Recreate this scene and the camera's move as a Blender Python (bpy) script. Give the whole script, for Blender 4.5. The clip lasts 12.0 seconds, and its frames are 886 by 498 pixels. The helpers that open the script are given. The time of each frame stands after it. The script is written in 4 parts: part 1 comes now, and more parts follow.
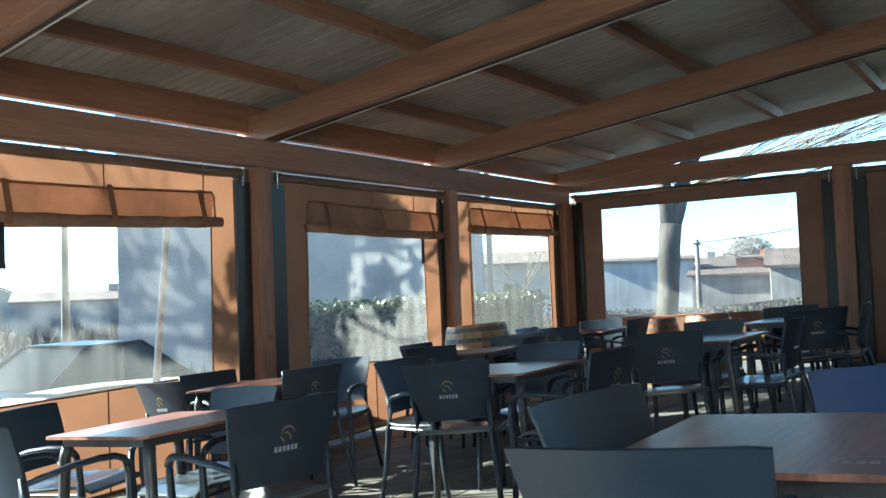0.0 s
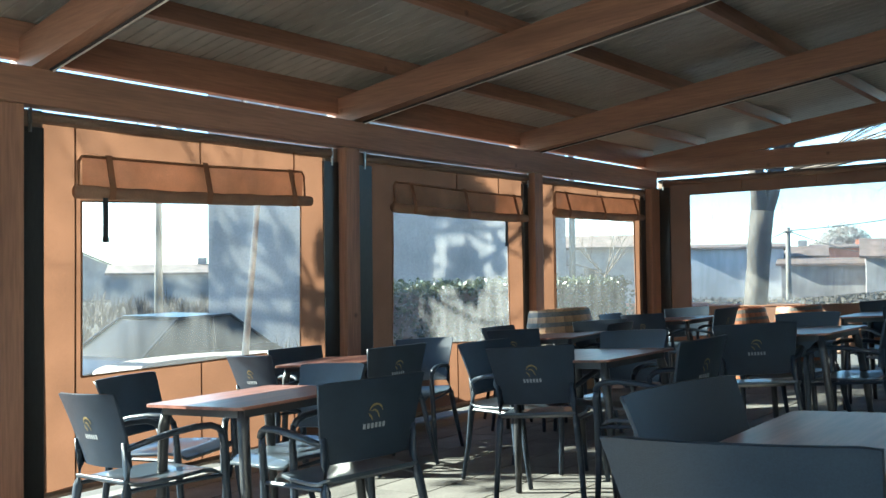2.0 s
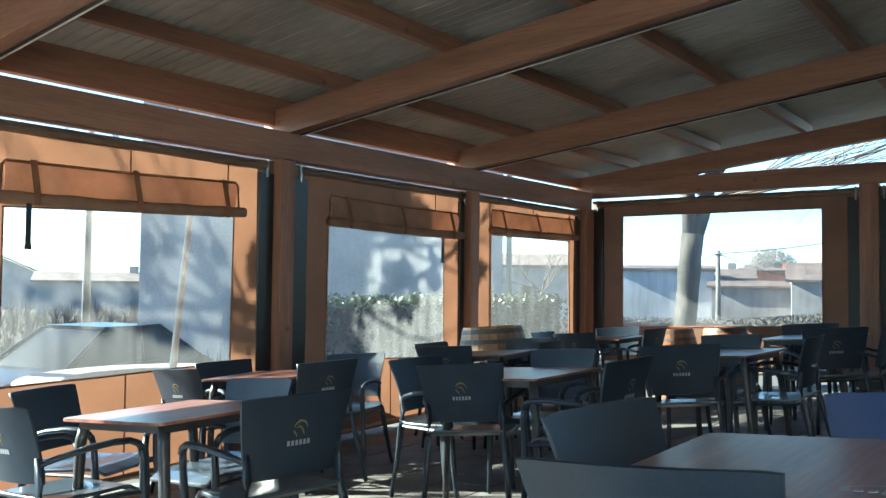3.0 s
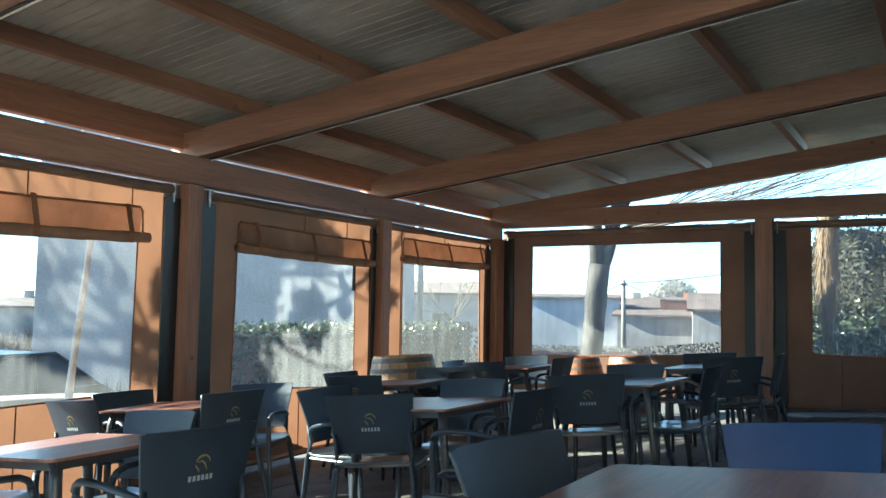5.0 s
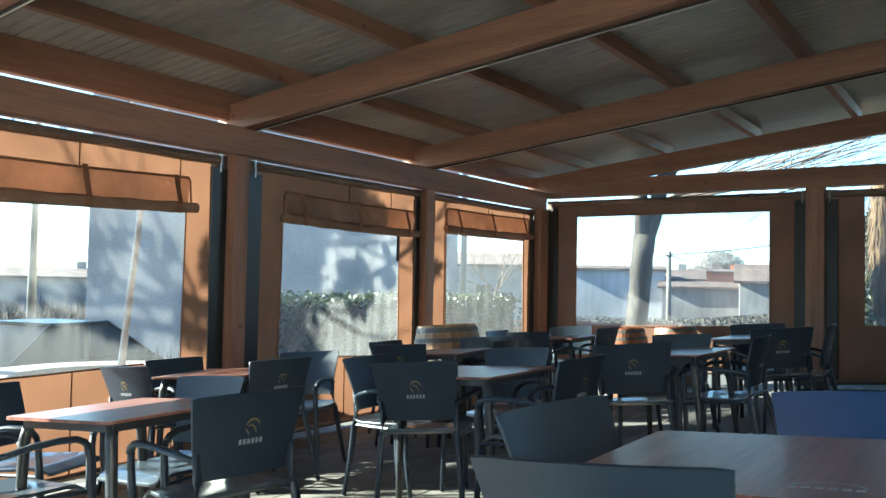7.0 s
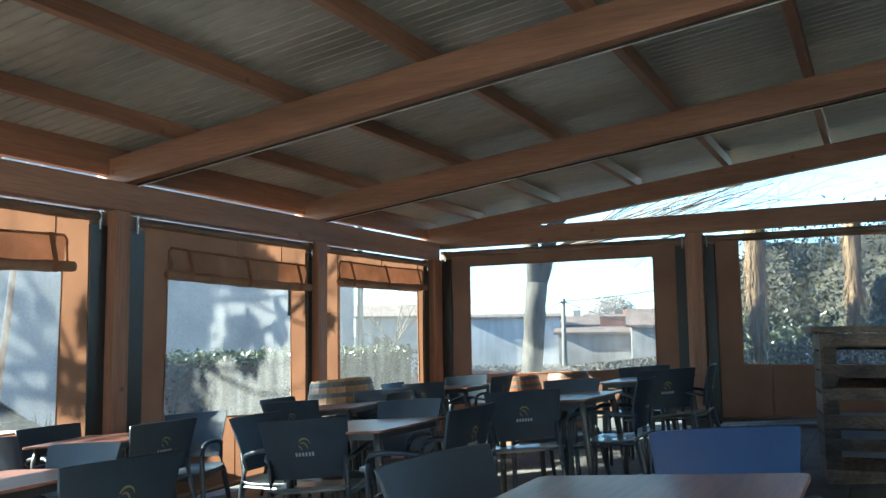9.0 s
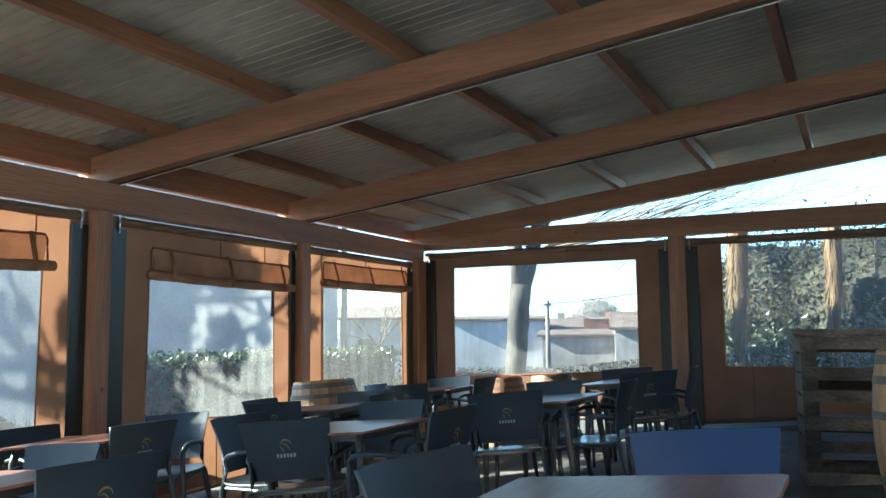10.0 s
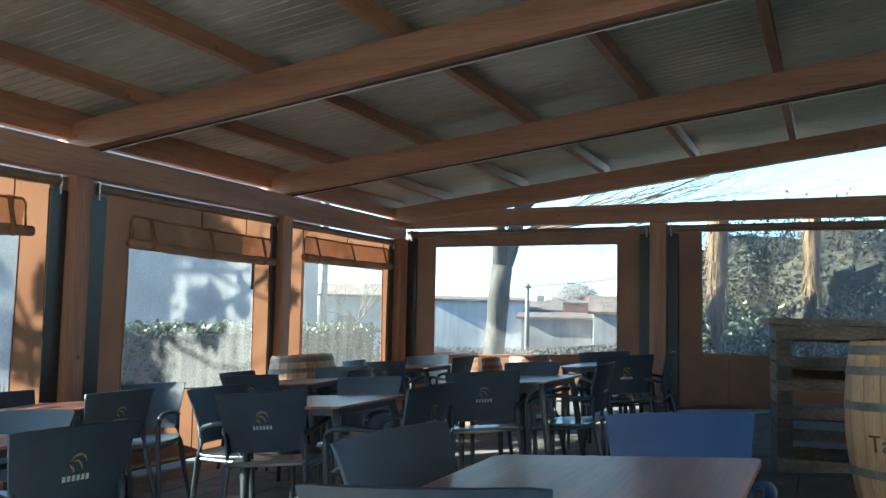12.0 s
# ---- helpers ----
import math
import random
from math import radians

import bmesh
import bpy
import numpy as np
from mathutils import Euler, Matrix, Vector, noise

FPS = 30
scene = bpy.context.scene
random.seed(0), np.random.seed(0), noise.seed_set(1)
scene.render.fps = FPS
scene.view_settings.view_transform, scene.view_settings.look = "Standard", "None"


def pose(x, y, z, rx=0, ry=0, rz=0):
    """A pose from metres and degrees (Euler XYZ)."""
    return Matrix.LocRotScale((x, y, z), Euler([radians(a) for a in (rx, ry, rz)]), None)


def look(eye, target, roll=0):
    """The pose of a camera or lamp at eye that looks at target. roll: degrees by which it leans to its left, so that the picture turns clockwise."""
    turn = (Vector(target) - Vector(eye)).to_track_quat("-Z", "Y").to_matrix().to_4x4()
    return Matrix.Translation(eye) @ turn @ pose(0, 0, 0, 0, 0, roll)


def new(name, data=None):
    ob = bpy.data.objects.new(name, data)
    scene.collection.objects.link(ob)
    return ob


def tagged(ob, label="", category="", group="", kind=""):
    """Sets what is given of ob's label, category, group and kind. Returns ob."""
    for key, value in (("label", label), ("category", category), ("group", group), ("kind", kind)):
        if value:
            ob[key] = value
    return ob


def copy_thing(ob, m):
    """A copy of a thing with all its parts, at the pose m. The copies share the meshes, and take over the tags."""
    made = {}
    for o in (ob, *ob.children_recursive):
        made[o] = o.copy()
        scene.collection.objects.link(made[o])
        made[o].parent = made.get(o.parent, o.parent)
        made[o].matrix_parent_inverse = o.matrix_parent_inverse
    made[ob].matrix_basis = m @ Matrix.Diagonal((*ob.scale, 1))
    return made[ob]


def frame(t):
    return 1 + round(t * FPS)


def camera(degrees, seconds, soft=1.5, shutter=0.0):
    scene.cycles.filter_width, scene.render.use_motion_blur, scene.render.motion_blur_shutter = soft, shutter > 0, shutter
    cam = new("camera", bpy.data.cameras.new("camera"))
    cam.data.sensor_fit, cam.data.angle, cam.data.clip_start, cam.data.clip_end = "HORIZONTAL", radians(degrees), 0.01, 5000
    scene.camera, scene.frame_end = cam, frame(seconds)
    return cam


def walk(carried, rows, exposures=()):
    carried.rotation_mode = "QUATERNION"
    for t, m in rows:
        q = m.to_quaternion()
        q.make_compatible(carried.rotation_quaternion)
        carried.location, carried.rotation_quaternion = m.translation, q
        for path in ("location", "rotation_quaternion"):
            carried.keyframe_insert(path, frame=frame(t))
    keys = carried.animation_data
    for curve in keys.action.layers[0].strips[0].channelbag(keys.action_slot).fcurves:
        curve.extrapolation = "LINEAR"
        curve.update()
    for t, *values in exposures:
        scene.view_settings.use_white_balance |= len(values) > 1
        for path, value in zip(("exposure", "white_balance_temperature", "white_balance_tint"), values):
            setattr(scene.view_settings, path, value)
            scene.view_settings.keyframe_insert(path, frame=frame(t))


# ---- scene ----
cam = camera(55.18, 12.0)
PATH = [
    (0.0, 0.004, 0.014, 1.128, 92.45, 2.12, -54.20),
    (0.5, -0.025, 0.021, 1.140, 93.94, 0.91, -52.76),
    (1.0, -0.025, 0.029, 1.140, 93.29, 0.89, -52.72),
    (1.5, -0.038, 0.039, 1.138, 92.55, 0.13, -50.16),
    (2.0, -0.028, 0.037, 1.137, 91.32, 0.62, -48.84),
    (2.5, -0.038, 0.038, 1.132, 91.21, 0.43, -48.72),
    (3.0, -0.008, 0.010, 1.147, 92.32, -0.66, -53.00),
    (3.5, -0.022, -0.003, 1.140, 91.69, 0.51, -55.71),
    (3.7, -0.001, -0.008, 1.142, 91.05, 0.35, -58.79),
    (5.3, -0.003, 0.010, 1.163, 94.40, -1.11, -58.82),
    (5.5, -0.000, 0.010, 1.163, 94.27, -1.03, -58.72),
    (6.0, -0.010, 0.002, 1.161, 94.32, -0.84, -57.98),
    (6.5, -0.006, 0.008, 1.144, 93.56, -0.90, -57.60),
    (7.0, -0.005, 0.017, 1.145, 92.27, -1.12, -56.07),
    (7.5, -0.035, 0.020, 1.169, 96.32, -2.39, -52.30),
    (7.7, -0.027, 0.004, 1.170, 97.46, -2.80, -56.13),
    (9.3, 0.035, -0.036, 1.138, 95.70, 0.85, -62.93),
    (9.5, 0.037, -0.037, 1.137, 95.63, 0.82, -62.98),
    (10.0, 0.037, -0.039, 1.139, 95.90, 0.57, -63.86),
    (10.5, 0.032, -0.036, 1.139, 95.97, -0.07, -63.77),
    (11.0, 0.037, -0.033, 1.135, 95.47, -0.51, -63.67),
    (11.5, 0.046, -0.035, 1.137, 95.22, -0.08, -64.35),
    (12.0, 0.043, -0.033, 1.131, 94.52, -1.20, -65.24),
]
EXPOSURES = [(0.0, 3.72, 5950, -8), (3.7, 3.74, 5950, -8), (5.3, 3.82, 6000, -8), (7.7, 3.82, 6000, -8), (9.3, 3.86, 6000, -8), (12.0, 3.84, 6000, -8)]
walk(cam, [(t, pose(x, y, z, rx, ry, rz)) for t, x, y, z, rx, ry, rz in PATH], EXPOSURES)

# ---- light ----
SUN_AZ, SUN_EL = -24.0, 25.0      # degrees from +y towards +x; height
world = bpy.data.worlds.new("sky")
scene.world = world
world.use_nodes = True
wt = world.node_tree
wt.nodes.clear()
w_out = wt.nodes.new("ShaderNodeOutputWorld")
w_bg = wt.nodes.new("ShaderNodeBackground")
w_sky = wt.nodes.new("ShaderNodeTexSky")
w_sky.sky_type = "NISHITA"
w_sky.sun_disc = False
w_sky.sun_elevation = radians(SUN_EL)
w_sky.sun_rotation = radians(SUN_AZ)
w_sky.dust_density = 0.0
w_sky.air_density = 0.8
w_sky.ozone_density = 4.0
w_bg.inputs["Strength"].default_value = 0.05
wt.links.new(w_sky.outputs[0], w_bg.inputs["Color"])
wt.links.new(w_bg.outputs[0], w_out.inputs["Surface"])
sun_data = bpy.data.lights.new("sun", "SUN")
sun_data.energy, sun_data.angle, sun_data.color = 3.6, radians(0.5), (1.0, 0.94, 0.85)
sun = new("sun", sun_data)
sd = Vector((math.sin(radians(SUN_AZ)) * math.cos(radians(SUN_EL)), math.cos(radians(SUN_AZ)) * math.cos(radians(SUN_EL)), math.sin(radians(SUN_EL))))
sun.matrix_world = look(sd * 60, (0, 0, 0))


# ---- materials ----
def mat(name, colour, rough=0.6, vary=0.25, scale=6.0, bump=0.15, fine=60.0, metal=0.0, stretch=(1, 1, 1), spec=0.5, per_object=0.0, translucent=0.0, coat=0.0, knots=0.0):
    """A surface with stains at a large scale and grain with relief at a fine one."""
    m = bpy.data.materials.new(name)
    m.use_nodes = True
    nt = m.node_tree
    n, l = nt.nodes, nt.links
    p = n["Principled BSDF"]
    p.inputs["Roughness"].default_value = rough
    p.inputs["Metallic"].default_value = metal
    p.inputs["Specular IOR Level"].default_value = spec
    p.inputs["Coat Weight"].default_value = coat
    tc = n.new("ShaderNodeTexCoord")
    mp = n.new("ShaderNodeMapping")
    mp.inputs["Scale"].default_value = stretch
    l.new(tc.outputs["Object"], mp.inputs["Vector"])
    big = n.new("ShaderNodeTexNoise")
    big.inputs["Scale"].default_value = scale
    big.inputs["Detail"].default_value = 5
    small = n.new("ShaderNodeTexNoise")
    small.inputs["Scale"].default_value = fine
    small.inputs["Detail"].default_value = 4
    l.new(mp.outputs[0], big.inputs["Vector"])
    l.new(mp.outputs[0], small.inputs["Vector"])
    ramp = n.new("ShaderNodeValToRGB")
    dark = [c * (1 - vary) for c in colour]
    light = [min(1, c * (1 + vary)) for c in colour]
    ramp.color_ramp.elements[0].position, ramp.color_ramp.elements[1].position = 0.3, 0.7
    ramp.color_ramp.elements[0].color, ramp.color_ramp.elements[1].color = (*dark, 1), (*light, 1)
    l.new(big.outputs["Fac"], ramp.inputs["Fac"])
    mix = n.new("ShaderNodeMixRGB")
    mix.blend_type = "MULTIPLY"
    mix.inputs[0].default_value = min(1, vary * 1.6)
    l.new(ramp.outputs[0], mix.inputs[1])
    g = n.new("ShaderNodeValToRGB")
    g.color_ramp.elements[0].position, g.color_ramp.elements[1].position = 0.35, 0.65
    g.color_ramp.elements[0].color, g.color_ramp.elements[1].color = (0.6, 0.6, 0.6, 1), (1.15, 1.15, 1.15, 1)
    l.new(small.outputs["Fac"], g.inputs["Fac"])
    l.new(g.outputs[0], mix.inputs[2])
    col = mix.outputs[0]
    if knots:
        vo = n.new("ShaderNodeTexVoronoi")
        vo.inputs["Scale"].default_value = 3.4
        l.new(tc.outputs["Object"], vo.inputs["Vector"])
        kr = n.new("ShaderNodeMapRange")
        kr.inputs["From Min"].default_value, kr.inputs["From Max"].default_value = 0.03, 0.10
        kr.inputs["To Min"].default_value, kr.inputs["To Max"].default_value = 1 - knots, 1.0
        l.new(vo.outputs["Distance"], kr.inputs["Value"])
        km = n.new("ShaderNodeMixRGB")
        km.blend_type = "MULTIPLY"
        km.inputs[0].default_value = 1
        l.new(col, km.inputs[1])
        l.new(kr.outputs[0], km.inputs[2])
        col = km.outputs[0]
    if per_object:
        oi = n.new("ShaderNodeObjectInfo")
        mr = n.new("ShaderNodeMapRange")
        mr.inputs["To Min"].default_value, mr.inputs["To Max"].default_value = 1 - per_object, 1 + per_object
        l.new(oi.outputs["Random"], mr.inputs["Value"])
        m2 = n.new("ShaderNodeMixRGB")
        m2.blend_type = "MULTIPLY"
        m2.inputs[0].default_value = 1
        l.new(col, m2.inputs[1])
        l.new(mr.outputs[0], m2.inputs[2])
        col = m2.outputs[0]
    l.new(col, p.inputs["Base Color"])
    b = n.new("ShaderNodeBump")
    b.inputs["Strength"].default_value = bump
    b.inputs["Distance"].default_value = 0.01
    l.new(small.outputs["Fac"], b.inputs["Height"])
    l.new(b.outputs[0], p.inputs["Normal"])
    if translucent:
        tr = n.new("ShaderNodeBsdfTranslucent")
        l.new(col, tr.inputs["Color"])
        ms = n.new("ShaderNodeMixShader")
        ms.inputs[0].default_value = translucent
        l.new(p.outputs[0], ms.inputs[1])
        l.new(tr.outputs[0], ms.inputs[2])
        l.new(ms.outputs[0], n["Material Output"].inputs["Surface"])
    return m


def clear_sheet(name, haze, streak=1.0):
    """Clear flexible plastic with dust and creases: mostly see-through, with a thin film that scatters light."""
    m = bpy.data.materials.new(name)
    m.use_nodes = True
    nt = m.node_tree
    n, l = nt.nodes, nt.links
    n.remove(n["Principled BSDF"])
    tp = n.new("ShaderNodeBsdfTransparent")
    tp.inputs["Color"].default_value = (0.77, 0.765, 0.75, 1)
    tr = n.new("ShaderNodeBsdfTranslucent")
    tr.inputs["Color"].default_value = (0.5, 0.5, 0.5, 1)
    df = n.new("ShaderNodeBsdfDiffuse")
    df.inputs["Color"].default_value = (0.76, 0.74, 0.71, 1)
    gl = n.new("ShaderNodeBsdfGlossy")
    gl.inputs["Roughness"].default_value = 0.22
    tc = n.new("ShaderNodeTexCoord")
    mp = n.new("ShaderNodeMapping")
    mp.inputs["Scale"].default_value = (5, 5, 0.7)
    ns = n.new("ShaderNodeTexNoise")
    ns.inputs["Scale"].default_value = 2.2
    ns.inputs["Detail"].default_value = 7
    ns.inputs["Roughness"].default_value = 0.65
    l.new(tc.outputs["Object"], mp.inputs["Vector"])
    l.new(mp.outputs[0], ns.inputs["Vector"])
    mr = n.new("ShaderNodeMapRange")
    mr.inputs["From Min"].default_value, mr.inputs["From Max"].default_value = 0.3, 0.75
    mr.inputs["To Min"].default_value, mr.inputs["To Max"].default_value = haze * 0.65, haze * 1.5
    l.new(ns.outputs["Fac"], mr.inputs["Value"])
    film = n.new("ShaderNodeMixShader")
    film.inputs[0].default_value = 0.75
    l.new(df.outputs[0], film.inputs[1])
    l.new(tr.outputs[0], film.inputs[2])
    a = n.new("ShaderNodeMixShader")
    l.new(mr.outputs[0], a.inputs[0])
    l.new(tp.outputs[0], a.inputs[1])
    l.new(film.outputs[0], a.inputs[2])
    b = n.new("ShaderNodeMixShader")
    fr = n.new("ShaderNodeFresnel")
    fr.inputs["IOR"].default_value = 1.07
    wv = n.new("ShaderNodeTexNoise")
    wv.inputs["Scale"].default_value = 3
    l.new(tc.outputs["Object"], wv.inputs["Vector"])
    bp = n.new("ShaderNodeBump")
    bp.inputs["Strength"].default_value = 0.06 * streak
    bp.inputs["Distance"].default_value = 0.05
    l.new(wv.outputs["Fac"], bp.inputs["Height"])
    l.new(bp.outputs[0], gl.inputs["Normal"])
    l.new(fr.outputs[0], b.inputs[0])
    l.new(a.outputs[0], b.inputs[1])
    l.new(gl.outputs[0], b.inputs[2])
    l.new(b.outputs[0], n["Material Output"].inputs["Surface"])
    return m


M_BEAM_X = mat("stained_pine_along_x", (0.265, 0.137, 0.09), 0.5, 0.28, 3, 0.25, 34, stretch=(0.12, 2, 2), knots=0.5)
M_BEAM_Y = mat("stained_pine_along_y", (0.265, 0.137, 0.09), 0.5, 0.28, 3, 0.25, 34, stretch=(2, 0.12, 2), knots=0.5)
M_POST = mat("stained_pine_upright", (0.265, 0.137, 0.09), 0.5, 0.3, 3, 0.25, 34, stretch=(2, 2, 0.12), knots=0.5)
M_CANVAS = mat("orange_canvas", (0.165, 0.080, 0.046), 0.8, 0.18, 2.0, 0.2, 220, translucent=0.29)
# flap cloth paled to regain the backlight lost through two layers
M_FLAP = mat("backlit_pale_canvas", (0.66, 0.50, 0.40), 0.8, 0.2, 4.0, 0.3, 160, translucent=0.8)
M_SEAM = mat("canvas_seam", (0.20, 0.09, 0.045), 0.85, 0.15, 6, 0.2, 200)
M_ROLL = mat("rolled_brown_canvas", (0.24, 0.135, 0.085), 0.8, 0.2, 5, 0.3, 120)
M_STRAP = mat("black_strap", (0.02, 0.02, 0.022), 0.6, 0.2, 8, 0.1, 150)
M_RAIL = mat("black_guide_rail", (0.018, 0.019, 0.02), 0.35, 0.3, 3, 0.08, 60, stretch=(1, 1, 0.2))
M_TUBE = mat("brown_aluminium_tube", (0.17, 0.115, 0.085), 0.45, 0.2, 4, 0.05, 60, metal=0.2)
M_STEEL = mat("bright_steel", (0.38, 0.38, 0.38), 0.3, 0.15, 10, 0.05, 80, metal=1.0)
M_SHEET = mat("grey_roof_sheet", (0.30, 0.305, 0.285), 0.34, 0.25, 1.2, 0.05, 12, stretch=(1, 0.35, 1))
M_CHAIR = mat("navy_resin", (0.022, 0.034, 0.052), 0.4, 0.2, 5, 0.12, 240, spec=0.42)
# chair resin paled and glossed for the window light on the seats
M_SEAT = mat("lightened_seat_resin", (0.035, 0.05, 0.066), 0.36, 0.2, 5, 0.06, 240, spec=0.9, coat=0.5)
M_BLUE = mat("bright_navy_resin", (0.016, 0.038, 0.11), 0.42, 0.15, 5, 0.12, 240, spec=0.28)
M_TOP = mat("reddish_wood_laminate", (0.23, 0.105, 0.08), 0.3, 0.4, 3, 0.03, 26, stretch=(0.25, 3.2, 1), spec=0.4)
M_LEG = mat("anthracite_paint", (0.03, 0.032, 0.036), 0.4, 0.15, 5, 0.08, 120)
M_GOLD = mat("gold_print", (0.24, 0.18, 0.075), 0.45, 0.15, 10, 0.05, 120)
M_WHITE = mat("white_print", (0.34, 0.36, 0.38), 0.5, 0.15, 10, 0.05, 120)
M_CABLE = mat("pale_cable", (0.7, 0.7, 0.66), 0.5, 0.1, 8, 0.05, 60)
M_STAVE = mat("oak_stave", (0.36, 0.20, 0.10), 0.5, 0.3, 4, 0.25, 40, stretch=(3, 3, 0.3), per_object=0.22)
M_STAVE_RED = mat("wine_red_stave", (0.30, 0.105, 0.045), 0.45, 0.35, 4, 0.25, 40, stretch=(3, 3, 0.3), per_object=0.25)
M_HOOP = mat("galvanised_hoop", (0.13, 0.12, 0.11), 0.6, 0.35, 6, 0.1, 50, metal=0.35)
M_PALLET = mat("dark_weathered_pallet", (0.105, 0.078, 0.06), 0.65, 0.75, 3, 0.6, 30, stretch=(1, 0.3, 2), per_object=0.5)
M_PAVER = mat("grey_paver", (0.125, 0.118, 0.108), 0.75, 0.3, 3, 0.4, 70, per_object=0.2)
M_MORTAR = mat("grey_joint", (0.10, 0.09, 0.08), 0.9, 0.3, 4, 0.3, 60)
M_GROUND = mat("dry_earth_ground", (0.045, 0.042, 0.036), 0.9, 0.35, 0.25, 0.4, 6)
M_STONE = mat("pale_limestone", (0.25, 0.225, 0.19), 0.8, 0.25, 3, 0.4, 40)
M_PLASTER_DK = mat("grey_plaster", (0.25, 0.235, 0.23), 0.85, 0.25, 0.8, 0.25, 20)
# salmon pushed brighter to stand for sun that the far house lacks
M_BRICKISH = mat("salmon_plaster", (0.62, 0.25, 0.15), 0.85, 0.2, 0.8, 0.25, 20)
M_TILE = mat("weathered_roof_tile", (0.13, 0.095, 0.08), 0.8, 0.35, 1.5, 0.5, 18)
M_BARK = mat("pale_plane_bark", (0.055, 0.048, 0.042), 0.85, 0.55, 4, 0.8, 16, stretch=(1, 1, 0.4))
M_BARK_DK = mat("dark_bark", (0.10, 0.08, 0.065), 0.9, 0.35, 4, 0.5, 25)
M_LEAF = mat("glossy_evergreen_leaf", (0.036, 0.034, 0.018), 0.45, 0.5, 3, 0.1, 20, translucent=0.12, spec=0.15)
M_HEDGE = mat("hedge_leaf", (0.055, 0.07, 0.035), 0.35, 0.35, 3, 0.1, 20, translucent=0.2)
M_SCRUB = mat("dry_scrub", (0.12, 0.104, 0.075), 0.9, 0.4, 1.5, 0.4, 12)
M_POLE = mat("weathered_pole", (0.16, 0.15, 0.135), 0.85, 0.25, 4, 0.3, 40, stretch=(1, 1, 0.2))
M_CARPAINT = mat("dark_car_paint", (0.02, 0.022, 0.026), 0.3, 0.1, 2, 0.0, 20, spec=0.15)
M_CARGLASS = mat("car_glass", (0.012, 0.013, 0.015), 0.35, 0.05, 2, 0.0, 20, spec=0.12)
M_TYRE = mat("tyre_rubber", (0.02, 0.02, 0.02), 0.8, 0.2, 10, 0.2, 80)
M_PANE = mat("window_glass_dark", (0.03, 0.035, 0.04), 0.08, 0.1, 2, 0.0, 20)
M_WALL = mat("closing_wall_plaster", (0.62, 0.58, 0.52), 0.8, 0.15, 1.0, 0.2, 30)
M_CLEAR = clear_sheet("dusty_clear_plastic", 0.06)
M_CLEAR_C = clear_sheet("milky_clear_plastic", 0.115)
M_CLEAR_B = clear_sheet("cleaner_clear_plastic", 0.24)


# ---- helpers of this scene ----
def fl(x, y):
    """Height of the sloping terrace floor."""
    return 0.0127 * x - 0.0729 * (y - 0.5)


TILT_M = Vector((0, 0, 1)).rotation_difference(Vector((-0.0127, 0.0729, 1)).normalized()).to_matrix().to_4x4()


def stand(x, y, yaw=0.0, lift=0.0):
    """A pose on the sloping floor, turned by yaw degrees."""
    return Matrix.Translation((x, y, fl(x, y) + lift)) @ TILT_M @ pose(0, 0, 0, 0, 0, yaw)


def box(bm, x0, x1, y0, y1, z0, z1, m=None):
    v = [bm.verts.new((x, y, z)) for x in (x0, x1) for y in (y0, y1) for z in (z0, z1)]
    if m is not None:
        for a in v:
            a.co = m @ a.co
    for f in ((0, 1, 3, 2), (4, 6, 7, 5), (0, 4, 5, 1), (2, 3, 7, 6), (0, 2, 6, 4), (1, 5, 7, 3)):
        bm.faces.new([v[i] for i in f])
    return v


def soften(bm, width, segments=2):
    bmesh.ops.recalc_face_normals(bm, faces=bm.faces)
    bmesh.ops.bevel(bm, geom=bm.edges[:], offset=width, segments=segments, affect="EDGES", profile=0.6, clamp_overlap=True)


def tube(bm, pts, radii, sides=8, cap=True):
    """A round bar through pts with a radius at each."""
    rings = []
    for i, p in enumerate(pts):
        p = Vector(p)
        a = Vector(pts[max(0, i - 1)])
        b = Vector(pts[min(len(pts) - 1, i + 1)])
        d = (b - a).normalized()
        u = d.cross(Vector((0, 0, 1)))
        if u.length < 0.05:
            u = d.cross(Vector((0, 1, 0)))
        u.normalize()
        w = d.cross(u).normalized()
        r = radii[i] if hasattr(radii, "__len__") else radii
        rings.append([bm.verts.new(p + r * (math.cos(2 * math.pi * k / sides) * u + math.sin(2 * math.pi * k / sides) * w)) for k in range(sides)])
    for a, b in zip(rings, rings[1:]):
        for k in range(sides):
            bm.faces.new((a[k], a[(k + 1) % sides], b[(k + 1) % sides], b[k]))
    if cap:
        bm.faces.new(rings[0][::-1])
        bm.faces.new(rings[-1])
    return rings


def lathe(bm, prof, sides=24, start=0.0, sweep=2 * math.pi, cap=True):
    full = sweep > 6.28
    n = sides if full else sides + 1
    rings = [[bm.verts.new((r * math.cos(start + sweep * k / sides), r * math.sin(start + sweep * k / sides), z)) for k in range(n)] for r, z in prof]
    for a, b in zip(rings, rings[1:]):
        for k in range(sides):
            j = (k + 1) % n
            bm.faces.new((a[k], a[j], b[j], b[k]))
    if cap and full:
        bm.faces.new(rings[0][::-1])
        bm.faces.new(rings[-1])


def mesh_of(bm, name, material, smooth=False):
    bmesh.ops.recalc_face_normals(bm, faces=bm.faces)
    me = bpy.data.meshes.new(name)
    bm.to_mesh(me)
    bm.free()
    me.materials.append(material)
    if smooth:
        me.polygons.foreach_set("use_smooth", [True] * len(me.polygons))
    return me


def part(name, bm, material, parent, label="", smooth=False):
    ob = new(name, mesh_of(bm, name, material, smooth))
    ob.parent = parent
    if label:
        ob["label"] = label
    return ob


